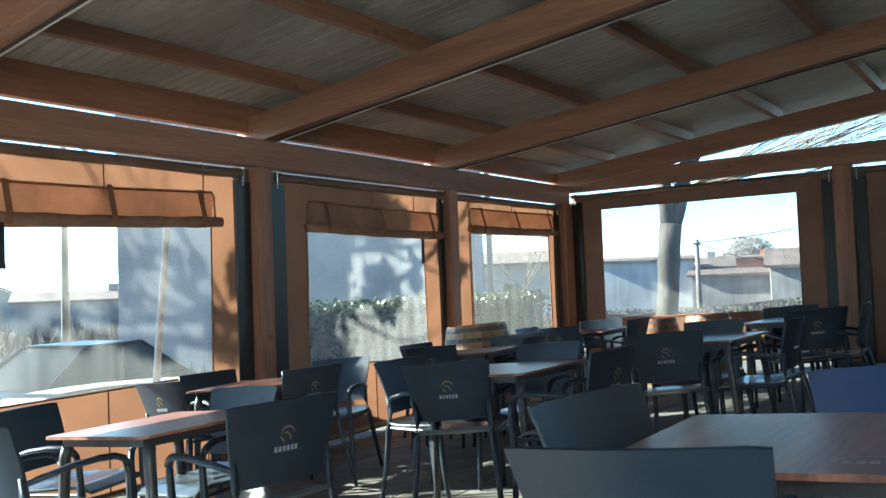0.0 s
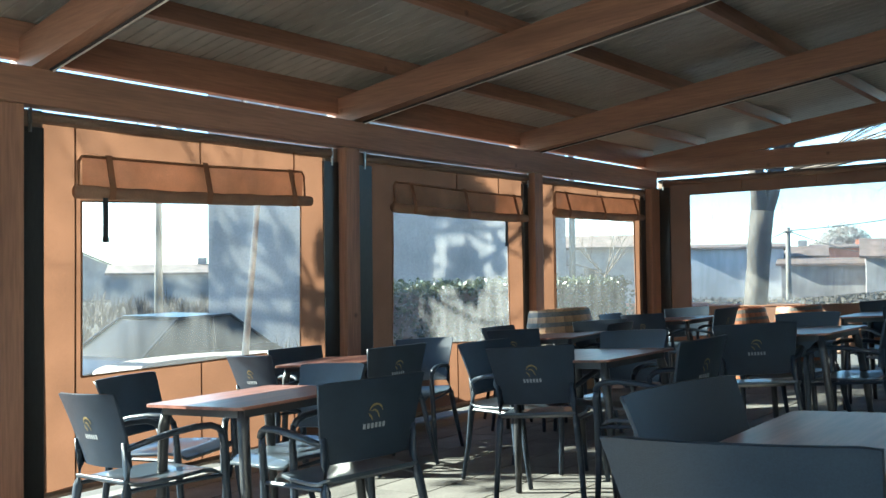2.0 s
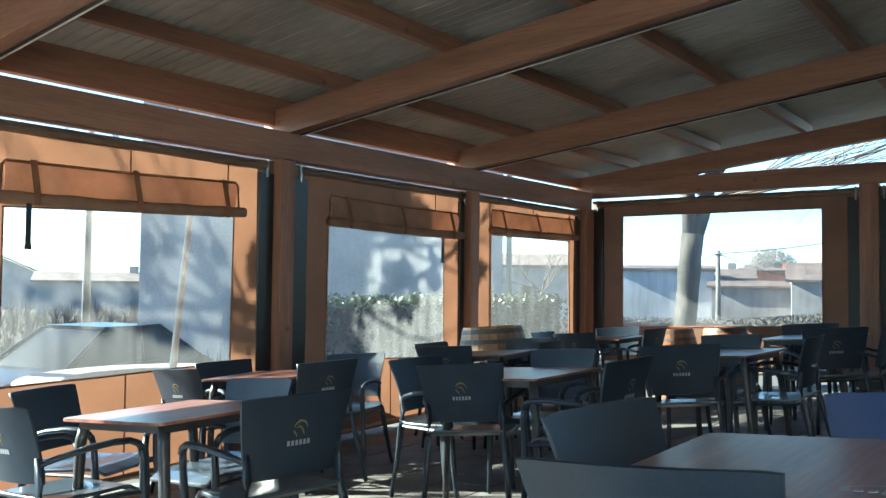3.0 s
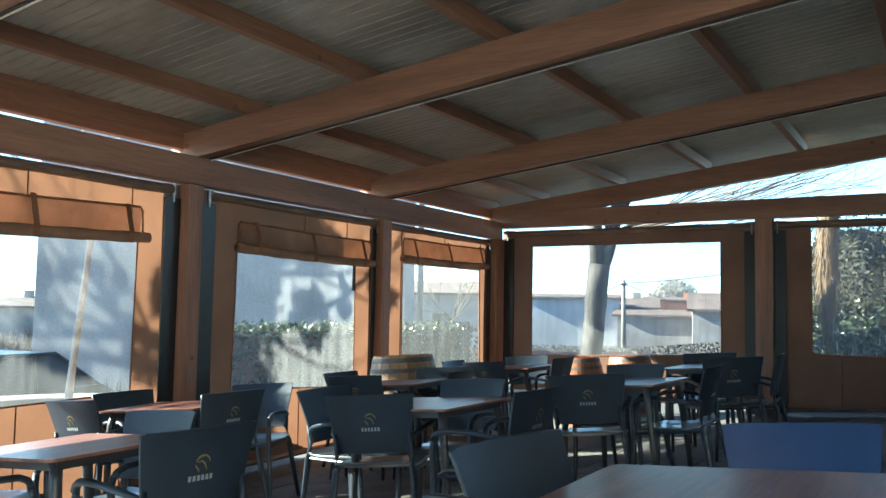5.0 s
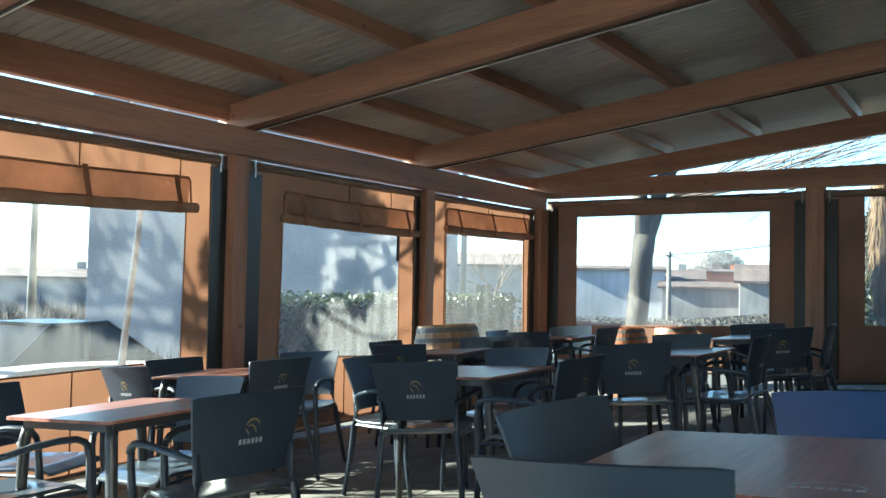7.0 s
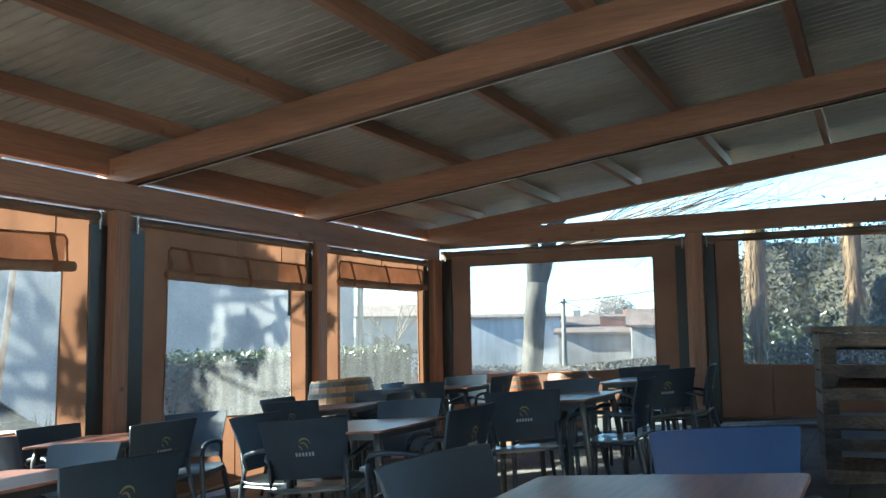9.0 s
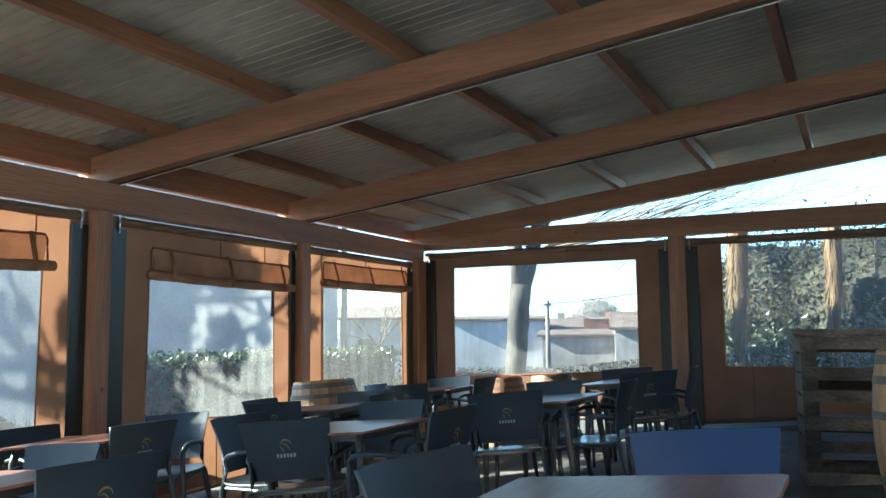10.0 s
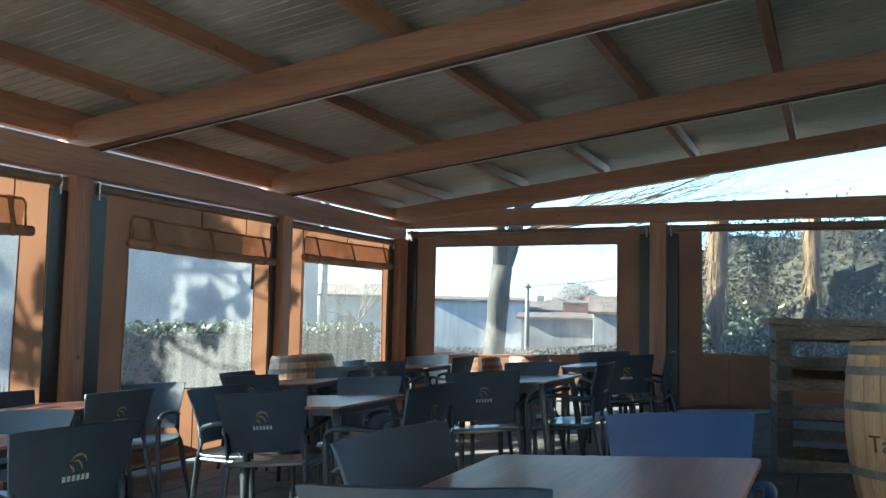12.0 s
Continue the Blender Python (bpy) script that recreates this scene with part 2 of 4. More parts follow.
def thing(name, label, category, group="", kind="", m=None):
    ob = new(name)
    ob.empty_display_size = 0.1
    if m is not None:
        ob.matrix_world = m
    return tagged(ob, label, category, group, kind)


def solid(name, bm, material, label="", category="", kind="", m=None, smooth=False, group=""):
    ob = new(name, mesh_of(bm, name, material, smooth))
    if m is not None:
        ob.matrix_world = m
    return tagged(ob, label, category, group, kind)


def block(x0, x1, y0, y1, z0, z1, bevel=0.0):
    bm = bmesh.new()
    box(bm, x0, x1, y0, y1, z0, z1)
    if bevel:
        soften(bm, bevel)
    return bm


# ---- ground and floor ----
def ground_height(x, y):
    cx, cy = max(-6, min(12, x)), max(-7, min(6.0, y))
    return fl(cx, cy) - 0.09 - 0.105 * max(0, min(9, y - 6.2)) - 0.004 * max(0, min(60, y - 15)) - 0.004 * max(0, min(40, x - 12))


bm = bmesh.new()
gx = [-2500, -400, -80, -30, -12, -6, 0, 3, 6, 9, 11, 12, 14, 18, 25, 40, 52, 80, 200, 600, 2500]
gy = [-2500, -400, -80, -20, -7, -4, -1, 2, 4, 6, 7, 8, 10, 14, 20, 30, 46, 80, 200, 600, 2500]
grid = [[bm.verts.new((x, y, ground_height(x, y))) for y in gy] for x in gx]
for i in range(len(gx) - 1):
    for j in range(len(gy) - 1):
        bm.faces.new((grid[i][j], grid[i + 1][j], grid[i + 1][j + 1], grid[i][j + 1]))
solid("ground", bm, M_GROUND, "dry pale earth and gravel ground outside", "ground", "structure")

X0, X1, Y0, Y1 = -3.0, 10.53, -4.6, 5.52
bm = bmesh.new()
vs = []
for x, y in ((X0, Y0), (X1, Y0), (X1, Y1), (X0, Y1)):
    vs.append((bm.verts.new((x, y, fl(x, y) - 0.008)), bm.verts.new((x, y, fl(x, y) - 0.085))))
bm.faces.new([v[0] for v in vs])
bm.faces.new([v[1] for v in vs][::-1])
for i in range(4):
    a, b = vs[i], vs[(i + 1) % 4]
    bm.faces.new((a[0], a[1], b[1], b[0]))
floor = solid("floor", bm, M_MORTAR, "sloping terrace floor of grey stone pavers", "floor", "structure")

# ---- pergola frame ----
RAFTERS = (-0.45, 2.2, 4.85, 7.5, 10.366)
RAF_W, RAF_H, R_SLOPE = 0.125, 0.235, -0.12


def rt(y):
    """Height of the rafters' top at y."""
    return 2.84 + R_SLOPE * (y - 3.55)


def sloped(x0, x1, y0, y1, lo, hi, bevel=0.006):
    """A bar along y that follows the roof, between the offsets lo and hi from the rafters' top."""
    bm = bmesh.new()
    v = box(bm, x0, x1, y0, y1, 0, 1)
    for a in v:
        a.co.z = rt(a.co.y) + (hi if a.co.z > 0.5 else lo)
    soften(bm, bevel, 2)
    return bm


bm = block(X0, 10.37, 5.31, 5.47, 2.168, 2.40, 0.006)
solid("wall_plate_beam", bm, M_BEAM_X, "long reddish stained timber beam on the posts", "beam", "structure")
bm = block(10.37, 10.53, Y0, 5.47, 2.325, 2.549, 0.006)
solid("end_beam", bm, M_BEAM_Y, "reddish stained timber beam across the terrace end", "beam", "structure")
for i, x in enumerate(RAFTERS):
    solid("rafter", sloped(x, x + RAF_W, Y0, 5.62, -RAF_H, 0), M_BEAM_Y, "sloping reddish stained timber roof rafter", "rafter", "structure")
    if 0 < i < 4:
        bm = bmesh.new()
        tube(bm, [(x + RAF_W + 0.002, yy, rt(yy) - RAF_H - 0.008 - 0.003 * (k % 2)) for k, yy in enumerate((Y0 + 0.1, -2.6, -0.9, 0.3, 1.7, 3.2, 4.3, 5.28))], 0.007, 6)
        strip = bmesh.new()
        tube(strip, [(x + RAF_W - 0.016, Y0 + 0.1, rt(Y0 + 0.1) - RAF_H - 0.007), (x + RAF_W - 0.016, 5.28, rt(5.28) - RAF_H - 0.007)], 0.009, 6)
        solid("cable_duct", strip, M_STRAP, "slim black cable duct along a rafter edge", "cable duct")
        solid("electric_cable", bm, M_CABLE, "thin pale cable clipped along a rafter edge", "cable")
PURLINS = (4.72, 3.63, 2.54, 1.44, 0.34, -0.76, -1.86, -2.96, -4.06)
for y in PURLINS:
    bm = bmesh.new()
    box(bm, X0, 10.6, y, y + 0.075, rt(y) - 0.005, rt(y) + 0.11)
    soften(bm, 0.005)
    solid("purlin", bm, M_BEAM_X, "slim stained timber purlin under the roof sheets", "purlin", "structure")
bm = bmesh.new()
box(bm, X0, 10.6, 5.48, 5.56, rt(5.5) - 0.135, rt(5.5) + 0.11)
soften(bm, 0.005)
solid("eaves_board", bm, M_BEAM_X, "orange stained eaves board along the low side", "board", "structure")

# ribbed roof sheets in one mesh
bm = bmesh.new()
prof = []
x = X0 - 0.1
while x < 10.9:
    prof += [(x, 0.0), (x + 0.084, 0.0), (x + 0.088, 0.009), (x + 0.096, 0.009)]
    x += 0.1
lines = []
for px, pz in prof:
    lines.append([bm.verts.new((px, y, rt(y) + 0.112 + pz + dz)) for y, dz in ((Y0 - 0.3, 0), (5.85, 0))])
for a, b in zip(lines, lines[1:]):
    if (a[0].co - b[0].co).length > 1e-5:
        bm.faces.new((a[0], b[0], b[1], a[1]))
top = [bm.verts.new((xx, yy, rt(yy) + 0.19)) for xx, yy in ((X0 - 0.1, Y0 - 0.3), (10.9, Y0 - 0.3), (10.9, 5.85), (X0 - 0.1, 5.85))]
bm.faces.new(top)
roof_me = mesh_of(bm, "ceiling", M_SHEET)
tagged(new("ceiling", roof_me), "grey ribbed metal roof sheets on timber purlins", "ceiling", "", "structure")


def post(x0, x1, y0, y1, ztop, name="post"):
    bm = bmesh.new()
    zb = fl((x0 + x1) / 2, (y0 + y1) / 2)
    box(bm, x0, x1, y0, y1, zb - 0.03, ztop)
    soften(bm, 0.008)
    ob = solid(name, bm, M_POST, "square reddish stained timber post on a metal foot", "post", "structure")
    f = bmesh.new()
    box(f, x0 - 0.012, x1 + 0.012, y0 - 0.012, y1 + 0.012, zb - 0.03, zb + 0.09)
    soften(f, 0.004)
    part("metal_foot", f, M_LEG, ob, "dark metal post foot")
    return ob


for x in (-0.6, 2.01, 4.785, 7.53):
    post(x, x + 0.155, 5.312, 5.468, 2.166)
post(10.2, 10.434, 5.312, 5.468, 2.166)
for y in (1.80, -1.75):
    post(10.372, 10.528, y, y + 0.2, 2.323)


# ---- roll-down curtains ----
def curtain(along, a0, a1, plane, win, ztop, gap, label, clear, flap=None, seams=(), out=1, rails=(0.115, 0.115)):
    """A canvas screen with a clear window. along: 'x' or 'y'; win = (w0, w1, bottom at w0, bottom at w1, top at w0, top at w1)."""
    th = thing("roll_down_curtain", label, "curtain", "curtains round the terrace")

    def P(a, d, z):
        return Vector((a, plane + d * out, z)) if along == "x" else Vector((plane + d * out, a, z))

    def ground(a):
        return (fl(a, plane) if along == "x" else fl(plane, a))

    w0, w1, b0, b1, t0, t1 = win
    # the canvas: four fields round the window, with soft waves
    bm = bmesh.new()

    def wave(a, z):
        return 0.012 * math.sin(a * 5.1 + z * 0.8) + 0.006 * math.sin(a * 13 + z * 2.3)

    def field(p00, p10, p11, p01, nu, nv):
        """Corners as (a, z); a bilinear patch with thickness."""
        g = []
        for d in (0.0, 0.004):
            rows = []
            for i in range(nu + 1):
                u = i / nu
                col = []
                for j in range(nv + 1):
                    v = j / nv
                    a = (1 - u) * ((1 - v) * p00[0] + v * p01[0]) + u * ((1 - v) * p10[0] + v * p11[0])
                    z = (1 - u) * ((1 - v) * p00[1] + v * p01[1]) + u * ((1 - v) * p10[1] + v * p11[1])
                    col.append(bm.verts.new(P(a, d + wave(a, z), z)))
                rows.append(col)
            g.append(rows)
        for rows in g[:1]:
            for i in range(nu):
                for j in range(nv):
                    bm.faces.new((rows[i][j], rows[i + 1][j], rows[i + 1][j + 1], rows[i][j + 1]))
        for rows in g[1:]:
            for r in rows:
                for q in r:
                    bm.verts.remove(q)

    n = max(4, int(abs(a1 - a0) * 6))
    g0, g1 = ground(a0) + gap, ground(a1) + gap
    gw0, gw1 = ground(w0) + gap, ground(w1) + gap
    field((a0, g0), (w0, gw0), (w0, ztop), (a0, ztop), 3, 10)
    field((w1, gw1), (a1, g1), (a1, ztop), (w1, ztop), 3, 10)
    field((w0, gw0), (w1, gw1), (w1, b1), (w0, b0), n, 4)
    field((w0, t0), (w1, t1), (w1, ztop), (w0, ztop), n, 4)
    cloth = part("canvas", bm, M_CANVAS, th, smooth=True)
    # clear window
    bm = bmesh.new()
    rows = []
    nu, nv = 16, 8
    for i in range(nu + 1):
        u = i / nu
        col = []
        for j in range(nv + 1):
            v = j / nv
            a = w0 + (w1 - w0) * u
            zb, zt = b0 + (b1 - b0) * u, t0 + (t1 - t0) * u
            col.append(bm.verts.new(P(a, 0.0 + wave(a, zb + (zt - zb) * v), zb + (zt - zb) * v)))
        rows.append(col)
    for i in range(nu):
        for j in range(nv):
            bm.faces.new((rows[i][j], rows[i + 1][j], rows[i + 1][j + 1], rows[i][j + 1]))
    pane = part("clear_window", bm, clear, th, "dusty clear plastic window", smooth=True)
    # hem round the window
    bm = bmesh.new()
    for (p, q) in (((w0, b0), (w1, b1)), ((w0, t0), (w1, t1)), ((w0, b0), (w0, t0)), ((w1, b1), (w1, t1))):
        pts = []
        for k in range(9):
            a = p[0] + (q[0] - p[0]) * k / 8
            z = p[1] + (q[1] - p[1]) * k / 8
            pts.append(P(a, -0.004 + wave(a, z), z))
        tube(bm, pts, 0.007, 5)
    part("window_hem", bm, M_SEAM, th, "dark stitched hem")
    # stitched seams
    for s in seams:
        for lo, hi in ((ground(s) + gap, None), (None, ztop)):
            u = (s - w0) / (w1 - w0)
            if 0 <= u <= 1:
                zb = b0 + (b1 - b0) * u
                zt = t0 + (t1 - t0) * u
                z0, z1 = (lo, zb) if lo is not None else (zt, hi)
            else:
                z0, z1 = ground(s) + gap, ztop
            bm = bmesh.new()
            tube(bm, [P(s, -0.005 + wave(s, z0 + (z1 - z0) * k / 6), z0 + (z1 - z0) * k / 6) for k in range(7)], 0.006, 5)
            part("seam", bm, M_SEAM, th)
    # bottom bar, roller tube with brackets, side rails
    bm = bmesh.new()
    tube(bm, [P(a0 + 0.01, 0, g0 + 0.012), P(a1 - 0.01, 0, g1 + 0.012)], 0.028, 8)
    part("bottom_bar", bm, M_TUBE, th, "dark metal bottom bar")
    bm = bmesh.new()
    lo, hi = min(a0, a1), max(a0, a1)
    zt = ztop + 0.012
    tube(bm, [P(lo - 0.07, 0, zt), P(hi + 0.07, 0, zt)], 0.038, 12)
    part("roller_tube", bm, M_TUBE, th, "brown roller tube")
    for a in (lo - 0.075, hi + 0.075):
        bm = bmesh.new()
        p = P(a, -0.02, zt)
        box(bm, p.x - 0.009, p.x + 0.009, p.y - 0.009, p.y + 0.009, zt - 0.045, zt + 0.05)
        tube(bm, [p + Vector((0, 0, -0.05)), p + Vector((0.0, 0, -0.1))], 0.01, 6)
        hook = part("bracket", bm, M_STEEL, th, "bright metal bracket")
        bm = bmesh.new()
        q0, q1 = P(a - 0.085, 0.0, 0), P(a + 0.085, 0.012, 0)
        box(bm, min(q0.x, q1.x), max(q0.x, q1.x), min(q0.y, q1.y), max(q0.y, q1.y), zt - 0.075, zt + 0.045)
        soften(bm, 0.004, 1)
        part("bracket_plate", bm, M_TUBE, hook, "brown metal bracket plate")
    for a, e, rw in ((lo, -1, rails[0]), (hi, 1, rails[1])):
        bm = bmesh.new()
        p, q = P(a - 0.012 * e, -0.02, 0), P(a + rw * e, 0.03, 0)
        box(bm, min(p.x, q.x), max(p.x, q.x), min(p.y, q.y), max(p.y, q.y), ground(a) + 0.02, ztop - 0.055)
        soften(bm, 0.004, 1)
        part("side_rail", bm, M_RAIL, th, "black side guide rail")
    if flap:
        f0, f1, z0, z1 = flap          # ends and heights of the rolled-up outer flap
        bm = bmesh.new()
        pts, rad = [], []
        for k in range(17):
            u = k / 16
            pts.append(P(f0 + (f1 - f0) * u, -0.055, z0 + (z1 - z0) * u - 0.018 * math.sin(math.pi * u) * 0.6))
            rad.append(0.043 + 0.004 * math.sin(k * 1.9))
        tube(bm, pts, rad, 10)
        part("rolled_flap", bm, M_ROLL, th, "rolled-up brown canvas flap", smooth=True)
        bm = bmesh.new()
        tube(bm, [P(f0 + 0.03, -0.035, z0 + 0.03), P(f0 + 0.035, -0.03, z0 + 0.2), P(f0 + 0.06, -0.03, z0 + 0.235), P((f0 + f1) / 2, -0.03, (z0 + z1) / 2 + 0.225), P(f1 - 0.07, -0.03, z1 + 0.235), P(f1 - 0.045, -0.03, z1 + 0.2), P(f1 - 0.04, -0.035, z1 + 0.03)], 0.011, 6)
        part("flap_cord", bm, M_SEAM, th, "dark edging cord")
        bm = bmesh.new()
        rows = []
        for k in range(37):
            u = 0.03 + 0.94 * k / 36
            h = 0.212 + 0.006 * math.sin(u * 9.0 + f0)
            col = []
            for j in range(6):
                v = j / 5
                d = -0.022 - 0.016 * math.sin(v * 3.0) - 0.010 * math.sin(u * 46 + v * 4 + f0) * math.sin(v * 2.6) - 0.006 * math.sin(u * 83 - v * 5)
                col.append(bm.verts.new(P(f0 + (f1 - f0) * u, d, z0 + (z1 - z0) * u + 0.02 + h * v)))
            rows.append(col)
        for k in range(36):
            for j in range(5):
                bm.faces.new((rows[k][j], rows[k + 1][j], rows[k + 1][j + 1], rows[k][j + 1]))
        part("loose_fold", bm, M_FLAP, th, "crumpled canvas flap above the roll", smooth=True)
        for u in (0.12, 0.5, 0.9):
            a, z = f0 + (f1 - f0) * u, z0 + (z1 - z0) * u
            bm = bmesh.new()
            e = 0.022
            for pa, pb in (((-0.04, 0.25), (-0.105, 0.02)), ((-0.105, 0.02), (-0.09, -0.05))):
                q = [bm.verts.new(P(a + s * e, d, z + dz)) for (d, dz) in (pa, pb) for s in (-1, 1)]
                q2 = [bm.verts.new(P(a + s * e, d - 0.003, z + dz)) for (d, dz) in (pa, pb) for s in (-1, 1)]
                bm.faces.new((q[0], q[1], q[3], q[2]))
                bm.faces.new((q2[0], q2[2], q2[3], q2[1]))
                for i, j in ((0, 1), (1, 3), (3, 2), (2, 0)):
                    bm.faces.new((q[i], q[j], q2[j], q2[i]))
            part("strap", bm, M_SEAM, th, "brown fastening strap")
    return th


def hanging_strap(x, y, z, length):
    bm = bmesh.new()
    box(bm, x - 0.018, x + 0.018, y - 0.004, y, z - length, z)
    box(bm, x - 0.022, x + 0.022, y - 0.007, y + 0.003, z - length - 0.02, z - length + 0.015)
    solid("loose_strap", bm, M_STRAP, "loose black strap hanging before a clear window", "strap")


PA, PB = 5.42, 10.46
# unseen bay, added; its window is sized to let sun reach the left chairs
curtain("x", -0.44, 2.0 - 0.12, PA, (-0.1, 1.86, 0.45, 0.45, 1.68, 1.68), 2.085, 0.06, "unseen orange canvas curtain added with a wide clear window", M_CLEAR, None, (0.8,))
curtain("x", 2.31, 4.63, PA, (2.57, 4.366, 0.46, 0.50, 1.60, 1.66), 2.10, 0.06, "sunlit orange canvas curtain with rolled flap and clear window", M_CLEAR, (2.5, 4.44, 1.655, 1.695), (2.53, 3.45, 4.3), rails=(0.142, 0.152))
curtain("x", 5.16, 7.455, PA, (5.43, 7.18, 0.45, 0.37, 1.655, 1.63), 2.10, 0.06, "half-shaded orange canvas curtain with dusty clear window", M_CLEAR_C, (5.4, 7.44, 1.69, 1.665), (6.35, 7.02), rails=(0.217, 0.072))
curtain("x", 7.80, 10.09, PA, (8.06, 9.935, 0.35, 0.35, 1.71, 1.72), 2.10, 0.06, "orange canvas curtain near the corner with rolled flap", M_CLEAR, (8.0, 10.05, 1.76, 1.775), (8.03, 9.0, 9.95))
curtain("y", 5.19, 2.12, PB, (4.9, 2.408, 0.60, 0.70, 2.068, 2.068), 2.235, 0.16, "shaded brown canvas curtain with large clear window", M_CLEAR_B, None, (4.2, 3.3), rails=(0.115, 0.23))
curtain("y", 1.68, -1.43, PB, (1.40, -1.15, 0.755, 0.755, 2.20, 2.18), 2.235, 0.05, "shaded brown canvas curtain in front of the evergreen tree", M_CLEAR_B, None, (1.1, 0.62, -0.3))
curtain("y", -1.87, -4.4, PB, (-2.1, -4.1, 0.755, 0.755, 2.18, 2.18), 2.235, 0.16, "shaded brown canvas curtain at the terrace end", M_CLEAR_B, None, (-3.0,))
hanging_strap(2.67, PA - 0.12, 1.62, 0.27)
hanging_strap(7.02, PA - 0.1, 1.62, 0.24)

# ---- unseen walls added behind the camera ----
# added to hold back sky light from the south and bounce some in
bm = block(-9.3, 12.0, -5.3, -5.0, -0.6, 5.5)
solid("wall_south", bm, M_WALL, "unseen plain plastered wall added to close the south side", "wall", "structure")


# added to cut the open sky light from the west
bm = block(-9.3, -9.0, -5.0, 7.0, -0.6, 3.6)
solid("wall_west", bm, M_WALL, "unseen plain plastered wall added to dim the west side", "wall", "structure")

# ---- furniture ----
def build_chair(material, label, group):
    """A stackable resin armchair; it faces +y, its back is at -y."""
    th = thing("armchair", label, "chair", group)
    def shell(point, nu, nv, thick, edge):
        """A closed thin shell over point(u, v) with a rounded rim; thick(u, v) gives the way to its rear face."""
        bm = bmesh.new()
        grid = [[], []]
        for side in (0, 1):
            for i in range(nu + 1):
                grid[side].append([bm.verts.new(point(i / nu, j / nv) + (thick if side else Vector((0, 0, 0)))) for j in range(nv + 1)])
        f, b = grid
        for i in range(nu):
            for j in range(nv):
                bm.faces.new((f[i][j], f[i + 1][j], f[i + 1][j + 1], f[i][j + 1]))
                bm.faces.new((b[i][j], b[i][j + 1], b[i + 1][j + 1], b[i + 1][j]))
        loop = [(i, 0) for i in range(nu)] + [(nu, j) for j in range(nv)] + [(i, nv) for i in range(nu, 0, -1)] + [(0, j) for j in range(nv, 0, -1)]
        rim = [[bm.verts.new(g[i][j].co) for i, j in loop] for g in (f, b)]
        cx, cy = nu / 2, nv / 2
        mid = []
        for i, j in loop:
            c = (f[i][j].co + b[i][j].co) / 2
            inner = point(0.5 + (i - cx) / nu * 0.9, 0.5 + (j - cy) / nv * 0.9) + thick * 0.5
            mid.append(bm.verts.new(c + (c - inner).normalized() * edge))
        for k in range(len(loop)):
            m = (k + 1) % len(loop)
            bm.faces.new((rim[0][k], rim[0][m], mid[m], mid[k]))
            bm.faces.new((mid[k], mid[m], rim[1][m], rim[1][k]))
        return bm

    # backrest: one bowed panel that sweeps back and widens towards its top, with rounded upper corners
    def back_point(u, v):
        u = 2 * u - 1
        w = 0.196 + 0.046 * v ** 0.8
        drop = 0.004 * max(0, abs(u) - 0.86) / 0.14 * v ** 4
        return Vector((u * w, -0.205 - 0.08 * v ** 1.25 + 0.032 * u * u, 0.515 + 0.312 * v - drop))

    back = part("backrest", shell(back_point, 14, 8, Vector((0, -0.013, -0.002)), 0.003), material, th, smooth=True)

    # seat: a dished panel with a rolled front
    def seat_point(u, v):
        u = 2 * u - 1
        w = 0.2 + 0.028 * math.sin(math.pi * min(1, 0.15 + 0.85 * v))
        z = 0.448 - 0.012 * (1 - u * u) * math.sin(math.pi * min(1, v * 1.1)) - 0.03 * (max(0, v - 0.82) / 0.18) ** 2 + 0.02 * max(0, 0.12 - v) / 0.12
        return Vector((u * w, -0.215 + 0.455 * v, z))

    part("seat", shell(seat_point, 10, 10, Vector((0, 0, -0.016)), 0.005), M_SEAT, th, "seat panel made paler and glossier for the light it catches", smooth=True)
    for s in (-1, 1):
        # rear leg runs up beside the backrest, front leg bends over into the arm
        bm = bmesh.new()
        tube(bm, [(s * 0.238, -0.3, 0.0), (s * 0.226, -0.245, 0.22), (s * 0.212, -0.212, 0.42), (s * 0.2, -0.2, 0.52), (s * 0.205, -0.21, 0.62)], [0.014, 0.017, 0.02, 0.018, 0.011], 8)
        part("leg", bm, material, th, smooth=True)
        bm = bmesh.new()
        tube(bm, [(s * 0.268, 0.262, 0.0), (s * 0.26, 0.238, 0.22), (s * 0.256, 0.226, 0.42), (s * 0.258, 0.226, 0.55), (s * 0.26, 0.215, 0.602)], [0.014, 0.017, 0.019, 0.016, 0.0145], 8)
        part("leg", bm, material, th, smooth=True)
        bm = bmesh.new()
        tube(bm, [(s * 0.207, -0.208, 0.585), (s * 0.24, -0.14, 0.612), (s * 0.26, -0.03, 0.634), (s * 0.266, 0.08, 0.642), (s * 0.264, 0.16, 0.637), (s * 0.262, 0.2, 0.62), (s * 0.26, 0.217, 0.598)], [0.011, 0.013, 0.014, 0.0145, 0.0145, 0.0145, 0.0145], 8)
        for v in bm.verts:
            v.co.x = s * 0.25 + (v.co.x - s * 0.25) * 1.3
        part("armrest", bm, material, th, smooth=True)
        bm = bmesh.new()
        tube(bm, [(s * 0.21, -0.205, 0.425), (s * 0.254, 0.22, 0.412)], 0.010, 6)
        part("side_rail", bm, material, th)
    # printed emblem on the rear of the backrest: a hooked head shape over a row of plain bars
    bm = bmesh.new()

    def on_back(x, z):
        v = (z - 0.515) / 0.312
        u = x / (0.196 + 0.046 * v ** 0.8)
        return Vector((x, -0.205 - 0.08 * v ** 1.25 + 0.032 * u * u - 0.0142, z - 0.002))

